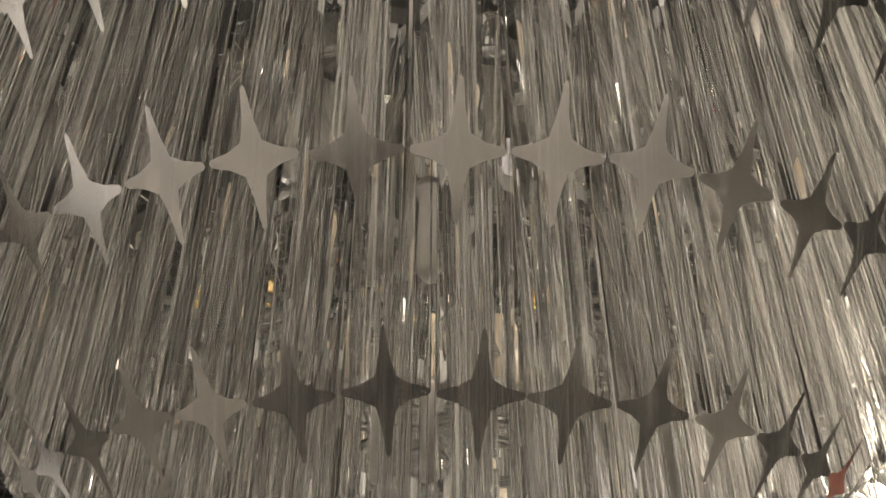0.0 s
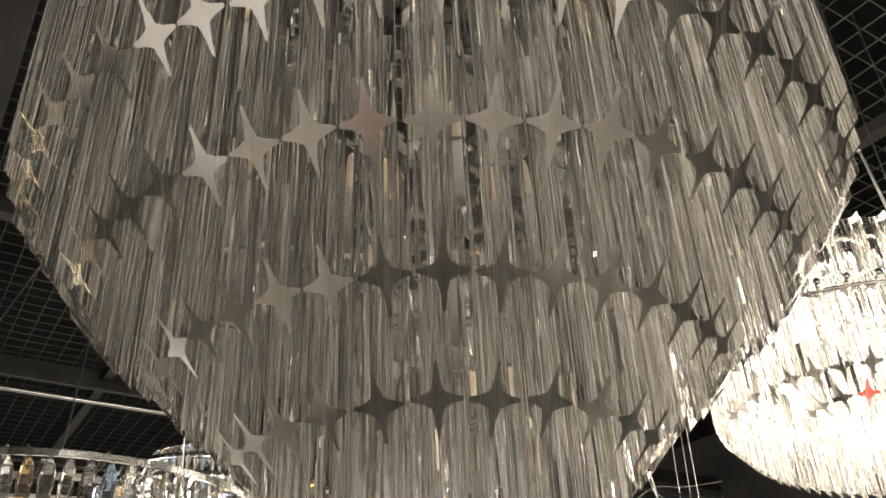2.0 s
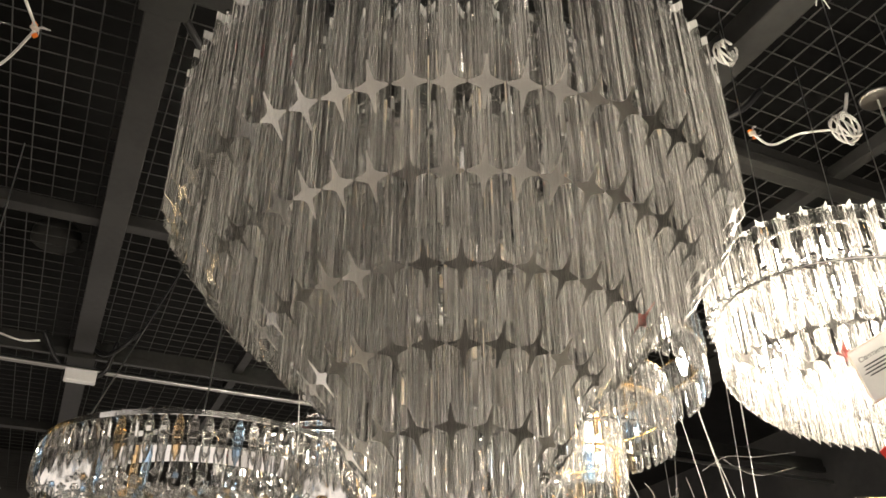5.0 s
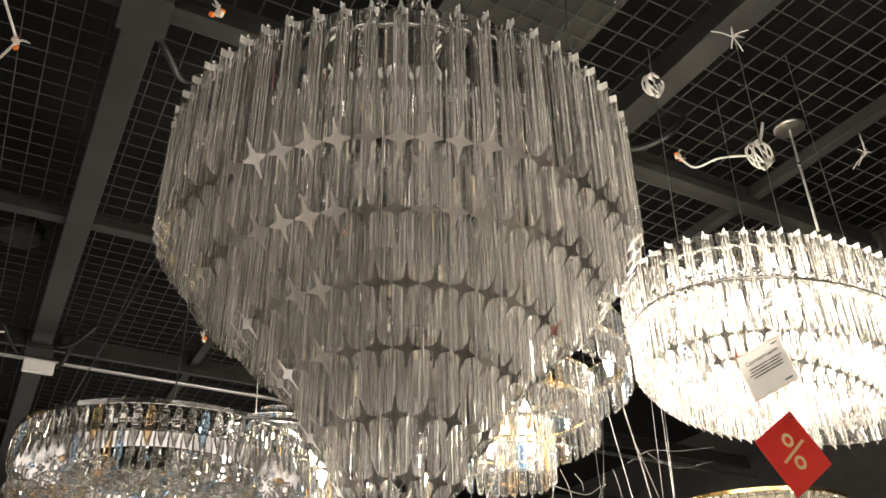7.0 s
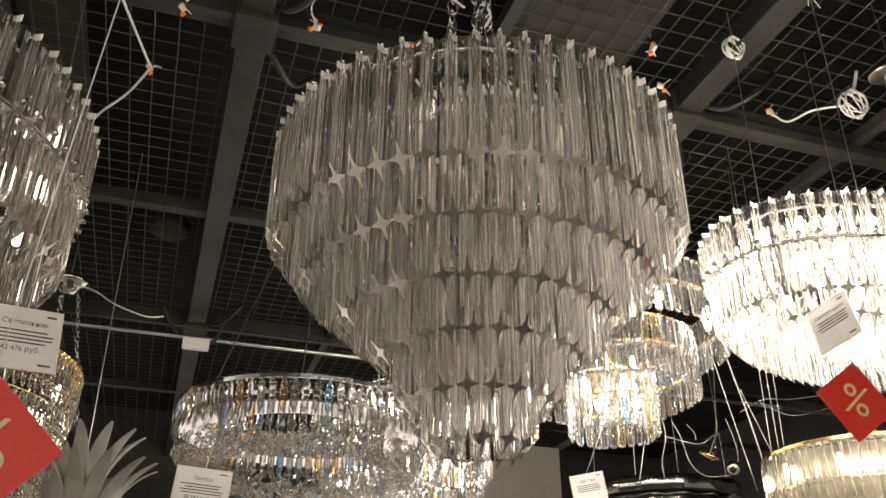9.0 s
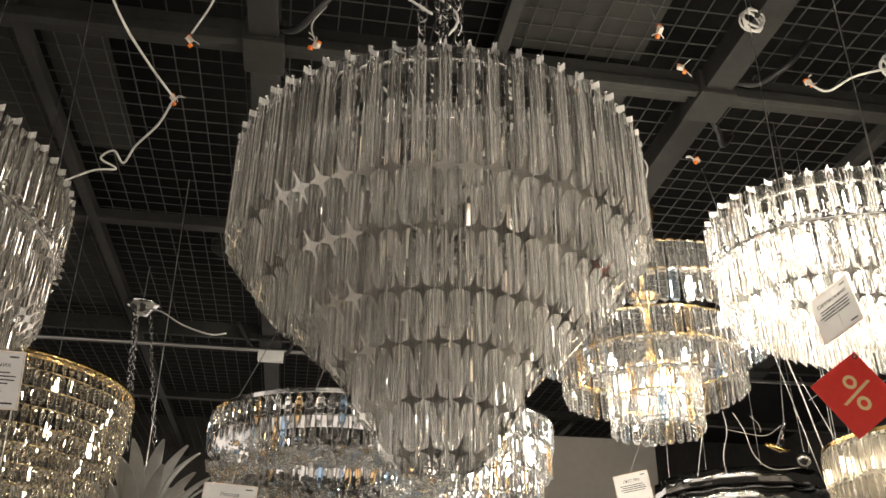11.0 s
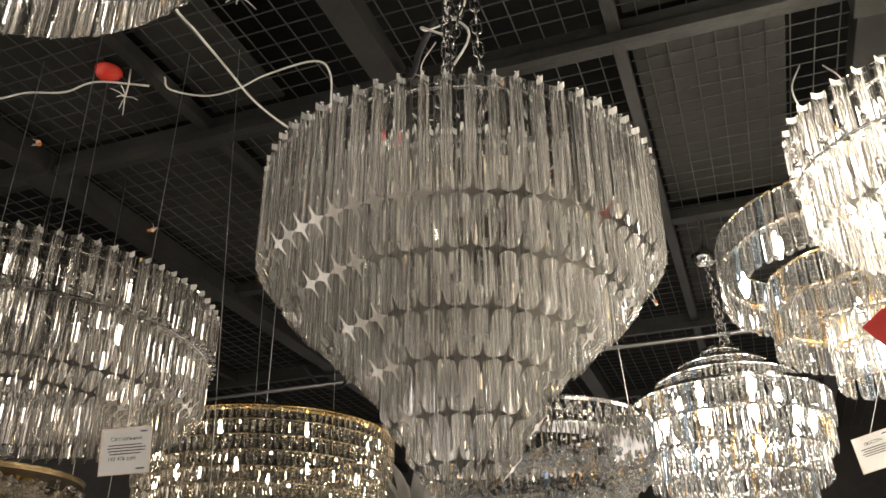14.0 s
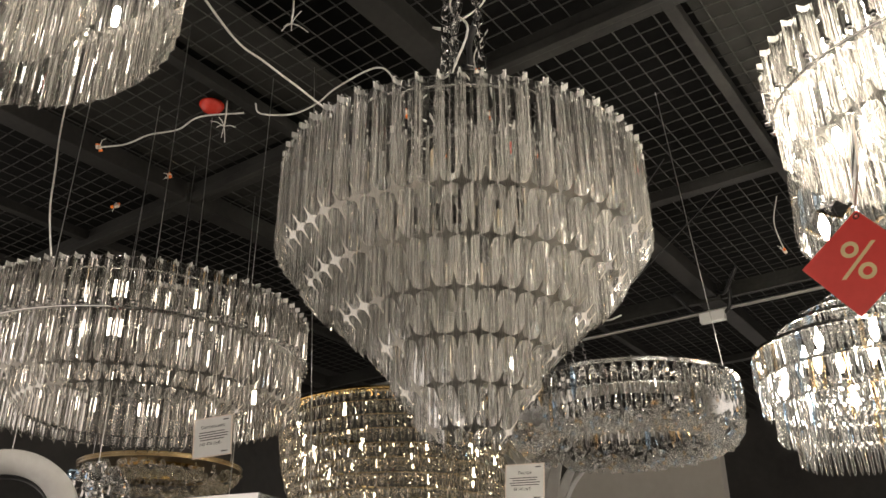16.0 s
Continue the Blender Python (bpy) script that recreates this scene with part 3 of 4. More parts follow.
cake = root("tiered_crystal_chandelier", (0.955, 1.165, 2.945), "stepped crystal plate chandelier on brass with lit candle bulbs", "chandelier")
left = 300
for R, z, n in ((0.44, 0.0, 80), (0.44, -0.1, 80), (0.31, -0.17, 58), (0.31, -0.27, 58), (0.155, -0.31, 30), (0.155, -0.4, 30)):
    frame_ring(cake, R, z - 0.004, BRASS, 0.003, 0.006)
    left = crystals(cake, DROP_WIDE, R, z, n, left, 0.0, 8.0)
put("brass_body", joined("brass_body", [lathe([(0.0001, -0.4), (0.02, -0.38), (0.03, -0.3), (0.015, -0.2), (0.02, -0.05), (0.06, -0.012), (0.06, -0.004), (0.0001, 0.0)], 32)], BRASS, True), cake)
bulbs(cake, mesh("bulb", *BULB, BULB_LIT, smooth=True), 0.37, 0.37, -0.16, 8)
bulbs(cake, mesh("bulb", *BULB, BULB_LIT, smooth=True), 0.1, 0.1, -0.38, 4)
put("stem", joined("stem", [tube([(0, 0, 0), (0, 0, 0.3)], 0.01, 10)], BRASS, True), cake)
put("canopy", joined("canopy", [lathe([(0.0001, -0.03), (0.016, -0.03), (0.022, -0.022), (0.022, -0.004), (0.045, 0.0), (0.062, 0.008), (0.07, 0.02), (0.074, 0.034), (0.068, 0.034), (0.06, 0.016), (0.0001, 0.008)], 28)], BRASS, True), cake, pose(0, 0, 0.33, -34, 24, 0))
for p, q in (((0.02, 0, 0.4), (0.03, 0.05, 0.69)), ((-0.02, 0.01, 0.4), (-0.05, 0.02, 0.69))):
    put("canopy_cable", joined("canopy_cable", [tube(smooth_line([p, (p[0] * 3, 0.05, 0.48), (q[0] * 2, -0.04, 0.55), q]), 0.003, 6)], WHITE_CABLE, True), cake)

dome = root("crystal_dome_chandelier", (0.455, 2.134, 2.92), "stacked dome chandelier of clear cut crystal on chrome rings, lit", "chandelier")
left = 300
for R, z, n, d in ((0.08, 0.0, 24, DROP_SMALL), (0.19, -0.07, 54, DROP_SMALL), (0.29, -0.14, 78, DROP_SMALL), (0.4, -0.23, 100, DROP_TALL), (0.385, -0.34, 98, DROP_TALL), (0.345, -0.45, 88, DROP_TALL), (0.28, -0.55, 72, DROP_TALL)):
    frame_ring(dome, R, z - 0.004, CHROME, 0.006, 0.014)
    left = crystals(dome, d, R, z, n, left)
bulbs(dome, mesh("bulb", *BULB, BULB_LIT, smooth=True), 0.31, 0.31, -0.36, 10)
bulbs(dome, mesh("bulb", *BULB, BULB_LIT, smooth=True), 0.2, 0.2, -0.24, 6)
for u in (0, 120, 240):
    chain(dome, (0.012 * math.cos(u), 0.012 * math.sin(u), 0.42), (0.05 * math.cos(u), 0.05 * math.sin(u), 0.0), 0.035, 0.0026)
put("suspension_wire", joined("suspension_wire", [tube([(0, 0, 0.5), (0, 0, 0.72)], 0.003, 6)], STEEL_WIRE), dome)
put("canopy", joined("canopy", [lathe([(0.0001, 0.42), (0.03, 0.42), (0.05, 0.44), (0.06, 0.47), (0.03, 0.49), (0.012, 0.52), (0.0001, 0.53)], 24)], CHROME, True), dome)

gold_ring = root("gold_crystal_ring", (1.763, 0.91, 2.364), "round ring chandelier of champagne crystal plates with brass rims", "chandelier")
frame_ring(gold_ring, 0.323, -0.01, BRASS)
left = crystals(gold_ring, DROP_GOLD_LONG, 0.322, -0.01, 76, 300, 0.0, 8.0)
left = crystals(gold_ring, DROP_GOLD_LONG, 0.315, -0.13, 74, left, 0.0, 8.0)
put("inner_drum", joined("inner_drum", [lathe([(0.22, -0.22), (0.29, -0.2), (0.3, -0.02), (0.0001, -0.005)], 48)], NICKEL, True), gold_ring)
bulbs(gold_ring, mesh("bulb", *CAPSULE, BULB_WARM, smooth=True), 0.305, 0.305, -0.1, 10)
wires(gold_ring, ((-0.2, 0.2, 0), (-0.1, 0.25, 0), (-0.29, 0.05, 0)), 1.28)

# ---- price tags and sale cards ----
def lettering(name, text, size, mat, parent, m):
    c = bpy.data.curves.new(name, "FONT")
    c.body, c.size, c.extrude, c.align_x, c.align_y = text, size, 0.0002, "CENTER", "CENTER"
    ob = bpy.data.objects.new(name, c)
    scene.collection.objects.link(ob)
    bpy.context.view_layer.update()
    me = bpy.data.meshes.new_from_object(ob.evaluated_get(bpy.context.evaluated_depsgraph_get()))
    bpy.data.objects.remove(ob)
    me.materials.clear()
    me.materials.append(mat)
    return put(name, me, parent, m)


def facing(place, toward, lean=0.0, back=0.0):
    """A pose at place whose local z looks at toward, level, then leaned in its plane and tipped back."""
    d = Vector(toward) - Vector(place)
    return Matrix.Translation(place) @ pose(0, 0, 0, 90, 0, math.degrees(math.atan2(d.y, d.x)) + 90) @ pose(0, 0, 0, back, 0, lean)


def price_tag(m, w, h, title, price, cord, rows=4):
    """Paper card in a clear sleeve on a cord; local z looks at the reader."""
    tag = root("price_tag", (0, 0, 0), "white paper price tag in a clear sleeve hung on a cord", "price tag", "price tags")
    tag.matrix_basis = m
    put("card", joined("card", [box(w, h, 0.0012, 0.0003)], PAPER), tag)
    put("sleeve", joined("sleeve", [box(w + 0.006, 0.0025, 0.003, at=(0, h / 2 + 0.0016, 0)), box(w + 0.006, 0.0025, 0.003, at=(0, -h / 2 - 0.0016, 0)),
                                    box(0.0025, h, 0.003, at=(w / 2 + 0.0016, 0, 0)), box(0.0025, h, 0.003, at=(-w / 2 - 0.0016, 0, 0))], CLEAR_PLASTIC), tag, label="clear plastic rim")
    lettering("title", title, h * 0.125, INK, tag, pose(0, h * 0.27, 0.0009))
    if price:
        lettering("price", price, h * 0.12, INK, tag, pose(-w * 0.05, -h * 0.18, 0.0009))
    for k in range(rows):
        wide = w * random.uniform(0.62, 0.82)
        put("text_bar", joined("text_bar", [box(wide, h * 0.022, 0.0006, at=(random.uniform(-0.03, 0.03) * w, h * (0.13 - 0.066 * k), 0.0009))], INK), tag)
    put("text_bar", joined("text_bar", [box(w * 0.14, h * 0.03, 0.0006, at=(w * 0.36, h * 0.42, 0.0009))], INK), tag)
    put("text_bar", joined("text_bar", [box(w * 0.18, h * 0.03, 0.0006, at=(w * 0.34, -h * 0.42, 0.0009))], INK), tag)
    up = m.inverted() @ Vector(cord)
    put("cord", joined("cord", [tube([(0, h / 2, 0), up], 0.0008, 5)], WHITE_CABLE), tag)
    return tag


def sale_card(m, side, cord):
    """Red square card hung by a corner, with a pale gold percent sign."""
    card = root("sale_card", (0, 0, 0), "glossy red square sale card with a gold percent sign", "sale card", "sale cards")
    card.matrix_basis = m
    put("card", joined("card", [box(side, side, 0.0016, 0.0006)], RED_CARD), card, pose(0, 0, 0, 0, 0, 45))
    lettering("percent_sign", "%", side * 0.72, GOLD_INK, card, pose(0, 0, 0.0014, 0, 0, -6))
    put("eyelet", joined("eyelet", [lathe([(0.003, 0.0009), (0.0055, 0.0009), (0.0055, 0.0016), (0.003, 0.0016), (0.003, 0.0009)], 16)], CHROME), card, pose(0, side * 0.62, 0))
    up = m.inverted() @ Vector(cord)
    put("cord", joined("cord", [tube([(0, side * 0.62, 0.001), up], 0.0007, 5)], WHITE_CABLE), card)
    return card


price_tag(facing((-0.798, -0.012, 2.122), (-0.3, -1.55, 2.1), 4), 0.108, 0.1, "Светильник", "142 476 руб.", (-0.8, -0.02, 2.3))
price_tag(facing((0.843, -0.047, 2.362), (-2.0, -0.95, 2.3), 14, -8), 0.1, 0.112, "Светильник", "", (0.9, -0.03, 2.46))
price_tag(facing((-0.437, 0.985, 2.105), (-0.55, -1.5, 2.0), -4), 0.145, 0.115, "Люстра", "83 543 руб.", (-0.42, 1.0, 2.24))
price_tag(facing((0.862, 1.214, 2.25), (0.0, -0.4, 2.2), 8), 0.112, 0.1, "ЛЮСТРА", "", (0.955, 1.165, 2.56))
sale_card(facing((0.819, -0.085, 2.163), (0.6, -1.6, 2.0), -9), 0.128, (0.83, -0.06, 2.4))
sale_card(facing((-0.71, -0.62, 1.80), (-0.45, -1.5, 1.7), 3), 0.1, (-0.62, -0.83, 2.68))


# ---- loose ends of the wiring under the ceiling ----
def terminal(place, turn=0.0, hue=ORANGE, ends=()):
    """Lever terminal with short bare ends, hanging on its lead."""
    thing = root("cable_terminal", place, "small milky lever terminal with orange catch on a lead", "cable terminal", "cable terminals")
    thing.rotation_euler = (radians(random.uniform(-30, 30)), radians(random.uniform(-30, 30)), radians(turn))
    put("body", joined("body", [box(0.022, 0.014, 0.016, 0.002)], CLEAR_PLASTIC), thing)
    put("lever", joined("lever", [box(0.014, 0.012, 0.006, 0.0015, at=(-0.006, 0, 0.011))], hue), thing)
    put("lever", joined("lever", [box(0.012, 0.012, 0.012, 0.0015, at=(0.016, 0.006, -0.01))], hue), thing)
    for k in range(3):
        e = (random.uniform(0.015, 0.045), random.uniform(-0.03, 0.03), random.uniform(-0.02, 0.04))
        put("lead_end", joined("lead_end", [tube([(0.004, 0, 0), (e[0] * 0.5, e[1] * 0.3, e[2] * 0.8), e], 0.0016, 5)], WHITE_CABLE), thing)
    return thing


def cable(points, radius=0.0042, mat=WHITE_CABLE, label="loose white electric cable hanging under the mesh ceiling"):
    return tagged(put("cable", joined("cable", [tube(smooth_line(points), radius, 7)], mat, True)), label, "cable", "loose cables")


for k, p in enumerate(((1.41, 0.602, 3.552), (-0.792, 1.02, 3.508), (-1.894, 0.139, 3.499), (-1.772, 1.072, 3.415), (-2.245, 0.477, 3.483), (0.18, 2.52, 3.35),
                       (-1.835, 0.452, 3.49), (0.901, 0.541, 3.497), (-0.7, 0.66, 3.48), (0.72, 0.3, 3.42), (-0.3, 0.55, 3.42), (1.15, 0.98, 3.44))):
    terminal(p, 50 * k)
cable([(-0.88, -0.3, 3.61), (-0.886, -0.04, 3.47), (-0.885, 0.105, 3.455), (-0.89, 0.279, 3.45), (-0.9, 0.45, 3.45), (-0.88, 0.6, 3.45), (-0.832, 0.783, 3.455), (-0.79, 1.0, 3.5)])
cable([(-0.79, 1.02, 3.5), (-0.86, 1.17, 3.49), (-0.95, 1.28, 3.46), (-1.0, 1.36, 3.43), (-1.03, 1.31, 3.45), (-1.08, 1.34, 3.43), (-1.03, 1.39, 3.42), (-1.1, 1.35, 3.38), (-1.18, 1.25, 3.25), (-1.19, 1.19, 3.18)])
cable([(-1.9, 0.139, 3.5), (-1.8, 0.2, 3.51), (-1.678, 0.221, 3.52), (-1.552, 0.265, 3.52), (-1.409, 0.257, 3.52), (-1.262, 0.35, 3.53)], 0.0036)
cable([(-1.2, 0.35, 3.55), (-1.178, 0.362, 3.5), (-1.081, 0.437, 3.5), (-0.951, 0.44, 3.5), (-0.828, 0.41, 3.5), (-0.638, 0.402, 3.5), (-0.612, 0.47, 3.49), (-0.69, 0.63, 3.48)], 0.0034)
cable([(1.41, 0.602, 3.55), (1.457, 0.575, 3.5), (1.51, 0.5, 3.51), (1.6, 0.42, 3.5)])
cable([(0.18, 2.52, 3.35), (0.16, 2.5, 3.5), (0.2, 2.48, 3.63)], 0.0026)
cable([(-0.3, 0.55, 3.42), (-0.32, 0.57, 3.52), (-0.28, 0.6, 3.63)], 0.0026)
cable([(0.6, 0.16, 3.61), (0.62, 0.2, 3.5), (0.7, 0.28, 3.44)], 0.003, BLACK_CABLE, "black cable hanging under the mesh ceiling")
cable([(-1.1, 2.7, 3.4), (-0.98, 2.55, 3.32), (-0.86, 2.45, 3.22), (-0.72, 2.4, 3.16), (-0.64, 2.4, 3.17)])
cable([(-1.72, -0.12, 3.62), (-1.6, -0.18, 3.3), (-1.36, -0.29, 3.0), (-1.26, -0.33, 2.8), (-1.25, -0.29, 2.61)], 0.003)
for x in (-0.475, 1.11):
    for y, s in ((0.68, -1), (0.84, 1), (3.38, -1)):
        cable([(x + 0.02, y, 3.6), (x + 0.1, y + 0.06 * s, 3.53), (x + 0.17, y + 0.16 * s, 3.54), (x + 0.24, y + 0.2 * s, 3.62)], 0.011, BLACK_CABLE, "black corrugated cable hose looped beside a ceiling beam")
for x in (-0.475, -2.07, 1.11):
    cable([(x + 0.15, 3.3, 3.6), (x + 0.12, 3.34, 3.45), (x + 0.03, 3.37, 3.42), (x - 0.1, 3.36, 3.47), (x - 0.2, 3.3, 3.6)], 0.011, BLACK_CABLE, "black corrugated cable hose looped beside a ceiling beam")
cable([(X0, 3.36, 3.45), (0.0, 3.36, 3.452), (X1, 3.36, 3.45)], 0.012, STEEL_WIRE, "thin steel conduit running along the ceiling rail")
for x in (-0.462, 1.1):
    tagged(put("junction_box", joined("junction_box", [box(0.15, 0.05, 0.06, 0.006, at=(x, 3.345, 3.408))], WHITE_ENAMEL)), "white junction box on the ceiling conduit", "junction box", "junction boxes")


def coil(place, R, turns, label):
    pts = []
    for k in range(turns * 14):
        u = k / 14 * 6.28318
        pts.append((place[0] + R * math.cos(u) * (1 + 0.12 * math.sin(k * 0.31)), place[1] + 0.35 * R * math.sin(u * 1.07 + k * 0.05), place[2] + R * math.sin(u) * (1 + 0.15 * math.cos(k * 0.23))))
    return tagged(put("cable_coil", joined("cable_coil", [tube(pts, 0.0036, 6)], WHITE_CABLE, True)), label, "cable coil", "cable coils")


coil((1.043, 0.312, 3.52), 0.036, 4, "small coil of white cable hung under a beam")
cable([(1.06, 0.33, 3.63), (1.06, 0.325, 3.58), (1.055, 0.315, 3.55)], 0.0025, STEEL_WIRE, "short steel hook wire on the ceiling mesh")
coil((1.6, 0.4, 3.49), 0.05, 5, "tied coil of white cable below the ceiling mesh")
cable([(1.63, 0.38, 3.63), (1.62, 0.39, 3.58), (1.6, 0.4, 3.53)], 0.006)
disc = root("ceiling_canopy", (1.716, 0.341, 3.6), "flat round chrome ceiling canopy with a thin down rod", "canopy")
put("disc", joined("disc", [lathe([(0.0001, 0.0), (0.05, 0.0), (0.056, 0.004), (0.056, 0.012), (0.0001, 0.014)], 32)], NICKEL, True), disc)
put("down_rod", joined("down_rod", [tube([(0, 0, 0), (-0.13, -0.09, -0.45), (-0.25, -0.17, -0.87)], 0.004, 8)], WHITE_ENAMEL, True), disc)
for k in (0.22, 0.62):
    put("collar", joined("collar", [tube([(-0.25 * k, -0.17 * k, -0.87 * k), (-0.25 * k - 0.006, -0.17 * k - 0.004, -0.87 * k - 0.02)], 0.007, 8)], CHROME, True), disc)


def wire_tuft(place):
    """A hook with stray stripped leads."""
    out = [tube([(0, 0, 0.12), (0.004, 0, 0.05), (0, 0, 0)], 0.003, 6)]
    for k in range(7):
        d = Vector((random.uniform(-1, 1), random.uniform(-1, 1), random.uniform(-0.7, 0.7))).normalized() * random.uniform(0.03, 0.07)
        out.append(tube([(0, 0, 0), tuple(d * 0.5 + Vector((0, 0, 0.006))), tuple(d)], 0.0018, 5))
    m = joined("wire_tuft", out, WHITE_CABLE, True)
    tagged(put("wire_tuft", m, None, Matrix.Translation(place)), "stray stripped leads on a short hook under the mesh", "wires", "stray leads")


for p in ((-0.709, 0.055, 3.5), (1.98, 0.25, 3.52), (-1.31, 0.3, 3.46), (1.1, 0.02, 3.5)):
    wire_tuft(p)
tagged(put("warning_cap", joined("warning_cap", [lathe([(0.0001, -0.03), (0.02, -0.028), (0.038, -0.018), (0.05, 0.0), (0.05, 0.006), (0.0001, 0.006)], 28)], RED_PLASTIC, True), None, pose(-1.43, 0.32, 3.615)), "round red plastic cap fixed below the ceiling plate", "ceiling cap")
tagged(put("ceiling_speaker", joined("ceiling_speaker", [lathe([(0.0001, 0.0), (0.09, 0.0), (0.1, 0.01), (0.1, 0.05), (0.06, 0.1), (0.0001, 0.11)], 28)], PLATE_PAINT, True), None, pose(-0.684, 2.502, 3.66)), "round dark ceiling speaker above the mesh", "speaker")

brass_cup = root("brass_canopy", (-1.19, 1.185, 3.12), "round polished brass canopy hanging loose on its cable", "canopy")
lean = Matrix.Rotation(radians(-15), 4, (0.9, 0.44, 0))
put("bowl", joined("bowl", [lathe([(0.0001, 0.0), (0.02, 0.0), (0.085, 0.006), (0.094, 0.014), (0.094, 0.02), (0.088, 0.02), (0.08, 0.014), (0.0001, 0.012)], 36)], BRASS, True), brass_cup, lean)
put("nipple", joined("nipple", [lathe([(0.0001, -0.03), (0.006, -0.03), (0.008, -0.002), (0.02, 0.0)], 14)], BRASS, True), brass_cup)
put("bracket", joined("bracket", [tube(smooth_line([(-0.09, 0, 0.015), (-0.1, 0, 0.06), (-0.03, 0.02, 0.08), (0.05, 0, 0.09), (0.1, 0, 0.05), (0.09, 0, 0.015)], 4), 0.005, 6)], CHROME, True), brass_cup)
put("wire", joined("wire", [tube([(0, 0, 0), (-0.02, 0.03, -0.55)], 0.0015, 5)], STEEL_WIRE), brass_cup)
put("wire", joined("wire", [tube([(-0.02, 0.0, 0.08), (-0.04, 0.02, 0.51)], 0.0015, 5)], STEEL_WIRE), brass_cup)

# ---- further lamps low in view ----
crystal_stem = root("crystal_canopy_chain", (-1.11, 2.72, 3.36), "chrome crystal canopy with beaded chains", "pendant chain")
put("canopy", joined("canopy", [lathe([(0.0001, 0.0), (0.03, 0.0), (0.05, 0.03), (0.07, 0.05), (0.09, 0.055), (0.085, 0.07), (0.0001, 0.08)], 24)], CHROME, True), crystal_stem)
for u in (0.0, 2.1, 4.2):
    chain(crystal_stem, (0.05 * math.cos(u), 0.05 * math.sin(u), 0.0), (0.09 * math.cos(u) + 0.08, 0.09 * math.sin(u), -0.66), 0.03, 0.0024)
put("suspension_wire", joined("suspension_wire", [tube([(0, 0, 0.07), (0, 0, 0.28)], 0.003, 6)], STEEL_WIRE), crystal_stem)

plume = root("leaf_glass_lamp", (-0.8, 1.75, 2.2), "lamp of curved frosted white ribbed glass leaves", "lamp")


def leaf(name, length, width):
    """A ribbed glass blade, rising and bending outward."""
    verts, faces, n, k = [], [], 12, 9
    for i in range(n + 1):
        s = i / n
        wide = width * math.sin(math.pi * min(1, 0.12 + 0.88 * s) ** 0.8) ** 0.6 if s < 0.97 else width * 0.12
        out, up = 0.11 * s ** 2.2, length * (s - 0.12 * s ** 3)
        for side in (0.004, -0.002):
            for j in range(k):
                y = (j / (k - 1) - 0.5) * wide
                verts.append((out + side + 0.0016 * (-1) ** j - 3.0 * y * y, y, up))
    for i in range(n):
        o, q = i * 2 * k, (i + 1) * 2 * k
        for j in range(k - 1):
            faces += [(o + j, o + j + 1, q + j + 1, q + j), (o + k + j + 1, o + k + j, q + k + j, q + k + j + 1)]
        faces += [(o, q, q + k, o + k), (o + k - 1, o + 2 * k - 1, q + 2 * k - 1, q + k - 1)]
    return mesh(name, verts, faces, LEAF_GLASS, smooth=True)


BLADE = leaf("glass_leaf", 0.3, 0.06)
for ring, (count, R, z, tip) in enumerate(((11, 0.05, -0.02, 4), (13, 0.08, -0.1, 12))):
    for k in range(count):
        t = 360 * k / count + 15 * ring
        put("glass_leaf", BLADE, plume, pose(R * math.cos(radians(t)), R * math.sin(radians(t)), z, 0, 0, t) @ pose(0, 0, 0, 0, tip + random.uniform(-3, 3), 0))
put("holder", joined("holder", [lathe([(0.0001, -0.12), (0.05, -0.12), (0.07, -0.06), (0.05, 0.0), (0.01, 0.04), (0.0001, 0.05)], 20)], CHROME, True), plume)
put("suspension_wire", joined("suspension_wire", [tube([(0, 0, 0), (-0.02, 0.02, 1.43)], 0.0022, 6)], STEEL_WIRE), plume)

band_lamp = root("chrome_band_chandelier", (1.8, 2.25, 2.5), "wide ring chandelier with wavy chrome bands and crystal rods", "chandelier")
for R, z0, z1 in ((0.38, -0.045, 0.02), (0.37, -0.14, -0.05)):
    n = 96
    v, f = [], []
    for j, z in enumerate((z0, z1)):
        for inner in (0.0, 0.004):
            v += [((R + 0.006 * math.sin(k * 6.28318 * 16 / n) - inner) * math.cos(k * 6.28318 / n), (R + 0.006 * math.sin(k * 6.28318 * 16 / n) - inner) * math.sin(k * 6.28318 / n), z) for k in range(n)]
    for a, b in ((0, 2), (3, 1), (1, 0), (2, 3)):
        f += [(a * n + k, a * n + (k + 1) % n, b * n + (k + 1) % n, b * n + k) for k in range(n)]
    put("chrome_band", mesh("chrome_band", v, f, CHROME, smooth=True), band_lamp)
crystals(band_lamp, DROP_WIDE, 0.36, -0.1, 76, 120, 0.0, 8.0)
wires(band_lamp, ((0.25, 0.2, 0), (-0.25, 0.2, 0), (-0.25, -0.2, 0), (0.25, -0.2, 0)), 1.1)

bead_bowl = root("bead_ring_lamp", (-2.08, 0.79, 2.3), "low ring lamp of strung crystal beads with a brass-lined centre", "lamp")
frame_ring(bead_bowl, 0.33, 0.0, GILT)
frame_ring(bead_bowl, 0.17, 0.0, BRASS)
beads(bead_bowl, "bead_work", [((0.17 + 0.16 * q) * math.cos(u), (0.17 + 0.16 * q) * math.sin(u), -0.01 - 0.05 * math.sin(q * 3.1) + random.uniform(-0.006, 0.006))
                               for q, u in ((random.random(), random.uniform(0, 6.2832)) for _ in range(900))], 0.011, GOLD_CRYSTAL)
crystals(bead_bowl, DROP_GOLD, 0.165, 0.03, 48, 48)
put("tray", joined("tray", [lathe([(0.16, 0.012), (0.335, 0.012), (0.335, 0.018), (0.16, 0.018), (0.16, 0.012)], 48)], GILT), bead_bowl)
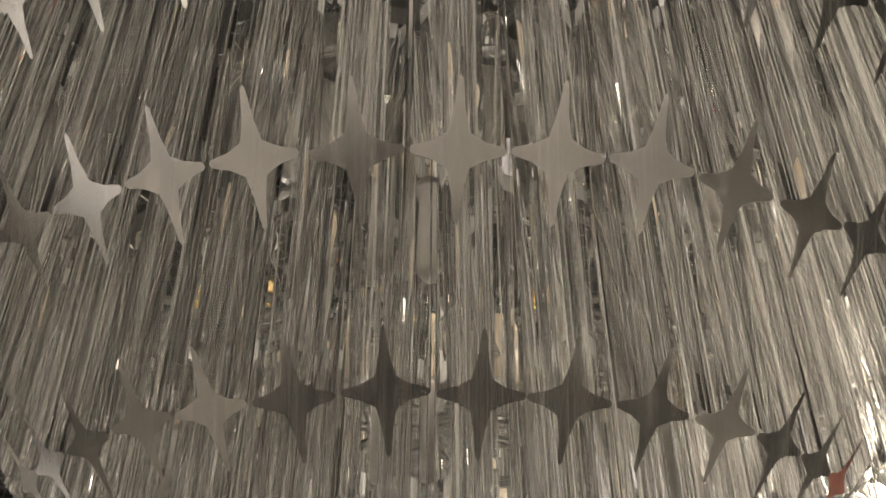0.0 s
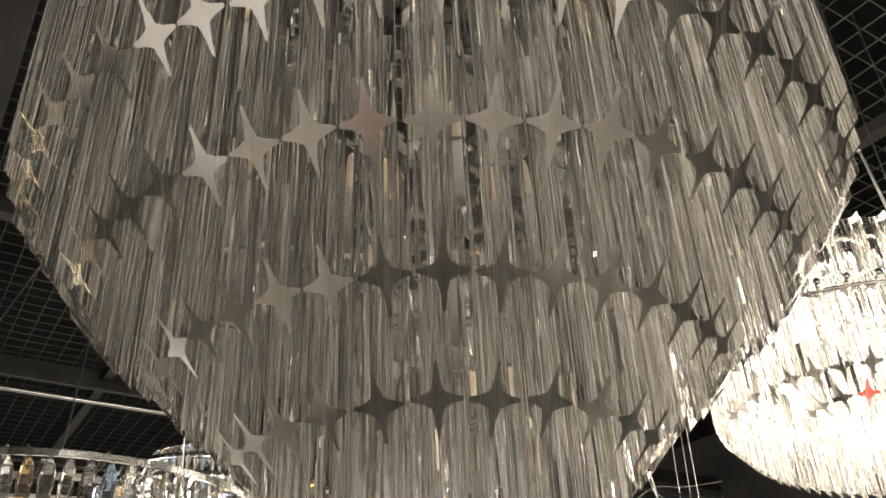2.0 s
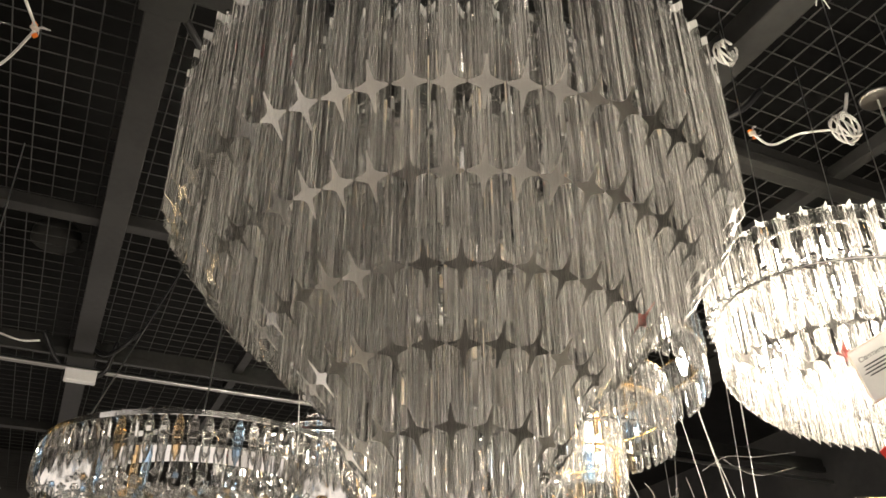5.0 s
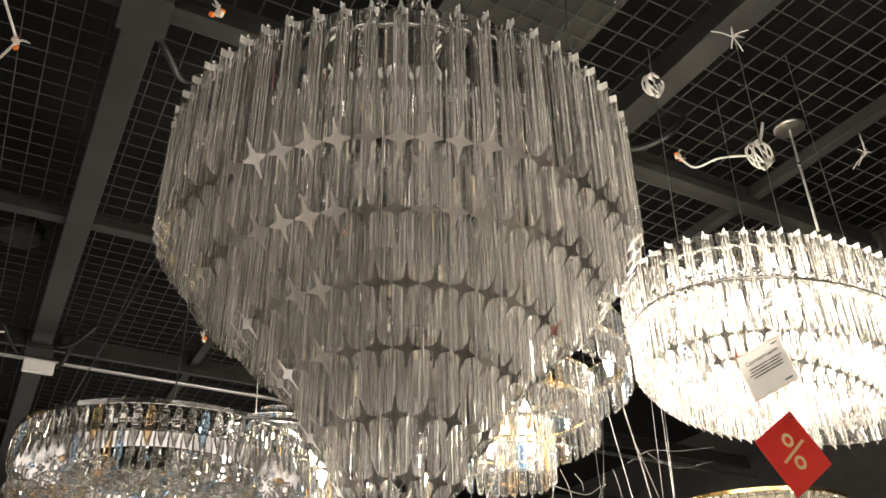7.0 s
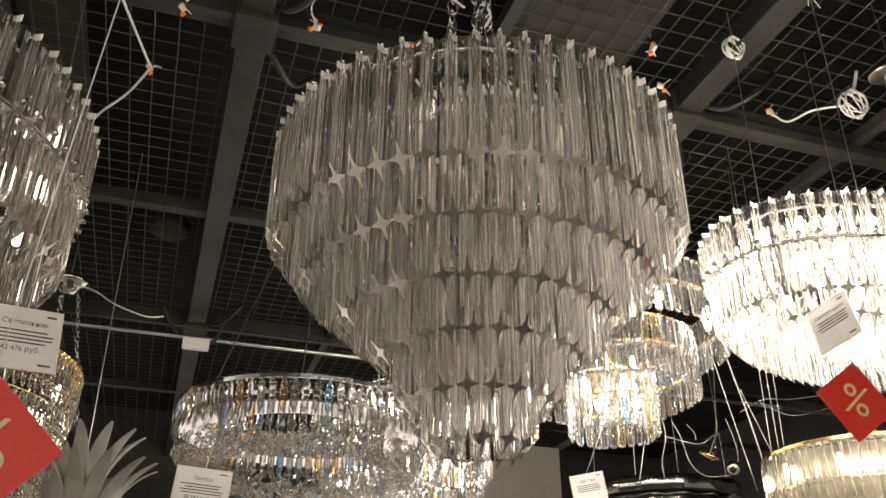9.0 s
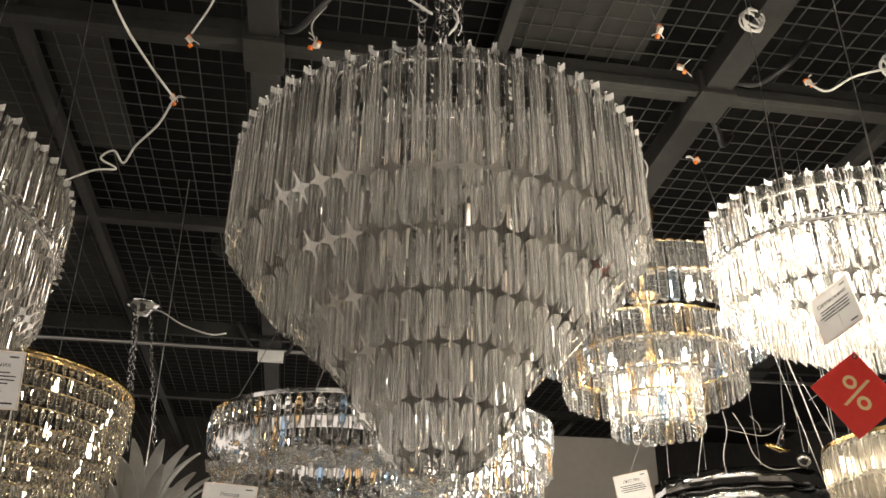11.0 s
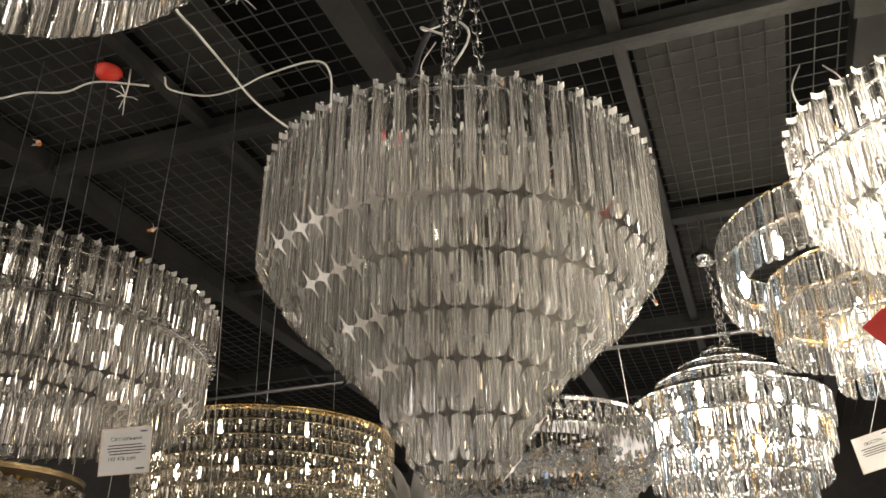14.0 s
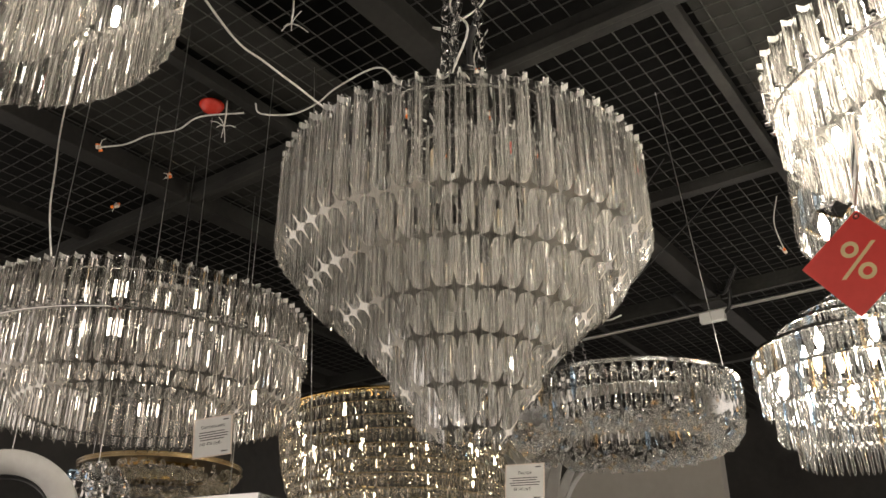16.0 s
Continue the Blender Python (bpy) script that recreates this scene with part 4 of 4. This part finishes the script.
wires(bead_bowl, ((0.2, 0.2, 0.018), (-0.2, 0.2, 0.018), (-0.2, -0.2, 0.018), (0.2, -0.2, 0.018)), 1.33)

# ---- loose wiring and a canopy behind the crystal lamps ----
cable([(1.41, 1.12, 2.935), (1.445, 1.12, 2.753), (1.488, 1.12, 2.579), (1.528, 1.12, 2.382)], 0.0028, CLEAR_CABLE, "loose pale cable hanging behind the crystal lamps")
cable([(1.76, 1.5, 2.695), (1.888, 1.5, 2.764), (2.039, 1.5, 2.782), (2.262, 1.5, 2.83)], 0.0019, CLEAR_CABLE, "loose pale cable hanging behind the crystal lamps")
cable([(1.871, 1.5, 2.752), (1.952, 1.5, 2.72), (2.052, 1.5, 2.71), (2.246, 1.5, 2.765)], 0.0019, CLEAR_CABLE, "loose pale cable hanging behind the crystal lamps")
cable([(1.405, 1.55, 2.645), (1.411, 1.55, 2.567), (1.382, 1.55, 2.471), (1.383, 1.55, 2.401)], 0.0019, CLEAR_CABLE, "loose pale cable hanging behind the crystal lamps")
cable([(1.407, 1.55, 2.573), (1.482, 1.55, 2.561), (1.576, 1.55, 2.556), (1.65, 1.55, 2.601)], 0.0019, CLEAR_CABLE, "loose pale cable hanging behind the crystal lamps")
cable([(1.448, 1.55, 2.642), (1.484, 1.55, 2.573), (1.514, 1.55, 2.47), (1.582, 1.55, 2.423), (1.698, 1.55, 2.434)], 0.0019, CLEAR_CABLE, "loose pale cable hanging behind the crystal lamps")
cable([(1.718, 1.55, 2.676), (1.74, 1.55, 2.609), (1.753, 1.55, 2.537), (1.744, 1.55, 2.475)], 0.0017, CLEAR_CABLE, "loose pale cable hanging behind the crystal lamps")
cable([(1.52, 1.55, 2.632), (1.551, 1.55, 2.601), (1.556, 1.55, 2.568)], 0.0015, CLEAR_CABLE, "loose pale cable hanging behind the crystal lamps")
cable([(1.343, 1.3, 3.63), (1.523, 1.3, 2.789), (1.624, 1.3, 2.318)], 0.0018, STEEL_WIRE, "thin steel suspension wire behind the crystal lamps")
cable([(1.543, 1.2, 2.677), (1.638, 1.2, 2.442)], 0.0018, STEEL_WIRE, "thin steel suspension wire behind the crystal lamps")
cable([(1.56, 1.5, 3.63), (1.276, 1.5, 2.518), (1.238, 1.5, 2.37)], 0.0018, STEEL_WIRE, "thin steel suspension wire behind the crystal lamps")
loose = root("loose_canopy", (1.608, 1.55, 2.497), "polished brass canopy hanging loose on a chain among wires", "canopy")
put("cup", joined("cup", [lathe([(0.0001, 0.0), (0.02, 0.0), (0.045, 0.008), (0.05, 0.022), (0.047, 0.022), (0.042, 0.01), (0.0001, 0.006)], 28)], BRASS, True), loose, pose(0, 0, 0, 28, 12, 0))
put("socket", joined("socket", [lathe([(0.0001, 0.0), (0.022, 0.0), (0.03, 0.012), (0.03, 0.024), (0.0001, 0.026)], 24)], CHROME, True), loose, pose(0.116, 0, -0.038, -40, 30, 0))
chain(loose, (0.055, 0.0, 0.117), (0.02, 0.0, 0.01), 0.03, 0.0025)
put("cord", joined("cord", [tube([(0.0, 0.0, 0.01), (0.055, 0.0, 0.117), (0.203, 0.05, 1.103)], 0.002, 6)], STEEL_WIRE), loose)

# ---- lamps at the lower edge of the last views ----
arch = root("arched_lamp", (-1.282, -0.282, 1.916), "cream enamel hoop lamp with a dark inner groove on a wire", "lamp")
put("hoop", joined("hoop", [lathe([(0.13, -0.03), (0.16, -0.038), (0.19, -0.03), (0.198, 0.0), (0.19, 0.03), (0.16, 0.038), (0.13, 0.03), (0.124, 0.0), (0.13, -0.03)], 56)], WHITE_ENAMEL, True), arch, pose(0, 0, 0, 78, 0, 52))
put("groove", joined("groove", [lathe([(0.122, -0.012), (0.126, -0.012), (0.126, 0.012), (0.122, 0.012), (0.122, -0.012)], 56)], BLACK_CABLE, True), arch, pose(0, 0, 0, 78, 0, 52))
put("suspension_wire", joined("suspension_wire", [tube([(0, 0, 0.19), (0.01, 0.02, 1.714)], 0.0014, 5)], STEEL_WIRE), arch)

cluster = root("crystal_cluster_lamp", (-1.619, 0.198, 2.075), "round cluster lamp of clear crystal balls, softly lit", "lamp")
BALL = joined("crystal_ball", [lathe([(0.0001, -0.02), (0.011, -0.017), (0.018, -0.009), (0.02, 0.0), (0.018, 0.009), (0.011, 0.017), (0.0001, 0.02)], 8)], CRYSTAL)
for k in range(46):
    u, v = k * 2.39996, 1 - 2 * (k + 0.5) / 46
    w = math.sqrt(1 - v * v)
    put("crystal_ball", BALL, cluster, Matrix.Translation((0.1 * w * math.cos(u), 0.1 * w * math.sin(u), 0.1 * v)), clear=True)
put("bulb", mesh("bulb", *CAPSULE, BULB_SOFT, smooth=True), cluster, pose(0, 0, -0.02))
put("core", joined("core", [lathe([(0.0001, -0.03), (0.02, -0.026), (0.03, 0.03), (0.03, 0.07), (0.006, 0.085), (0.0001, 0.09)], 16)], CHROME, True), cluster)
put("suspension_wire", joined("suspension_wire", [tube([(0, 0, 0.085), (0.0, 0.01, 1.555)], 0.0014, 5)], STEEL_WIRE), cluster)

tray_lamp = root("square_rod_lamp", (-0.999, 0.284, 1.993), "square chrome-framed lamp hung with short glass rods", "lamp")
tray_lamp.rotation_euler = (0, 0, radians(14))
put("frame", joined("frame", [box(0.34, 0.014, 0.02, 0.002, at=(0, 0.163, 0)), box(0.34, 0.014, 0.02, 0.002, at=(0, -0.163, 0)), box(0.014, 0.312, 0.02, 0.002, at=(0.163, 0, 0)), box(0.014, 0.312, 0.02, 0.002, at=(-0.163, 0, 0))], CHROME), tray_lamp)
SHORT = star_rod("glass_rod", 0.12, 0.016)
for k in range(9):
    for place in ((-0.144 + 0.036 * k, -0.14, 270), (-0.144 + 0.036 * k, 0.14, 90)):
        put("glass_rod", SHORT, tray_lamp, pose(place[0], place[1], -0.13, 0, 0, place[2]), clear=True)
for x, y in ((0.15, 0.15), (-0.15, 0.15)):
    put("suspension_wire", joined("suspension_wire", [tube([(x, y, 0.01), (x * 0.6, y * 0.6, 1.637)], 0.0013, 5)], STEEL_WIRE), tray_lamp)
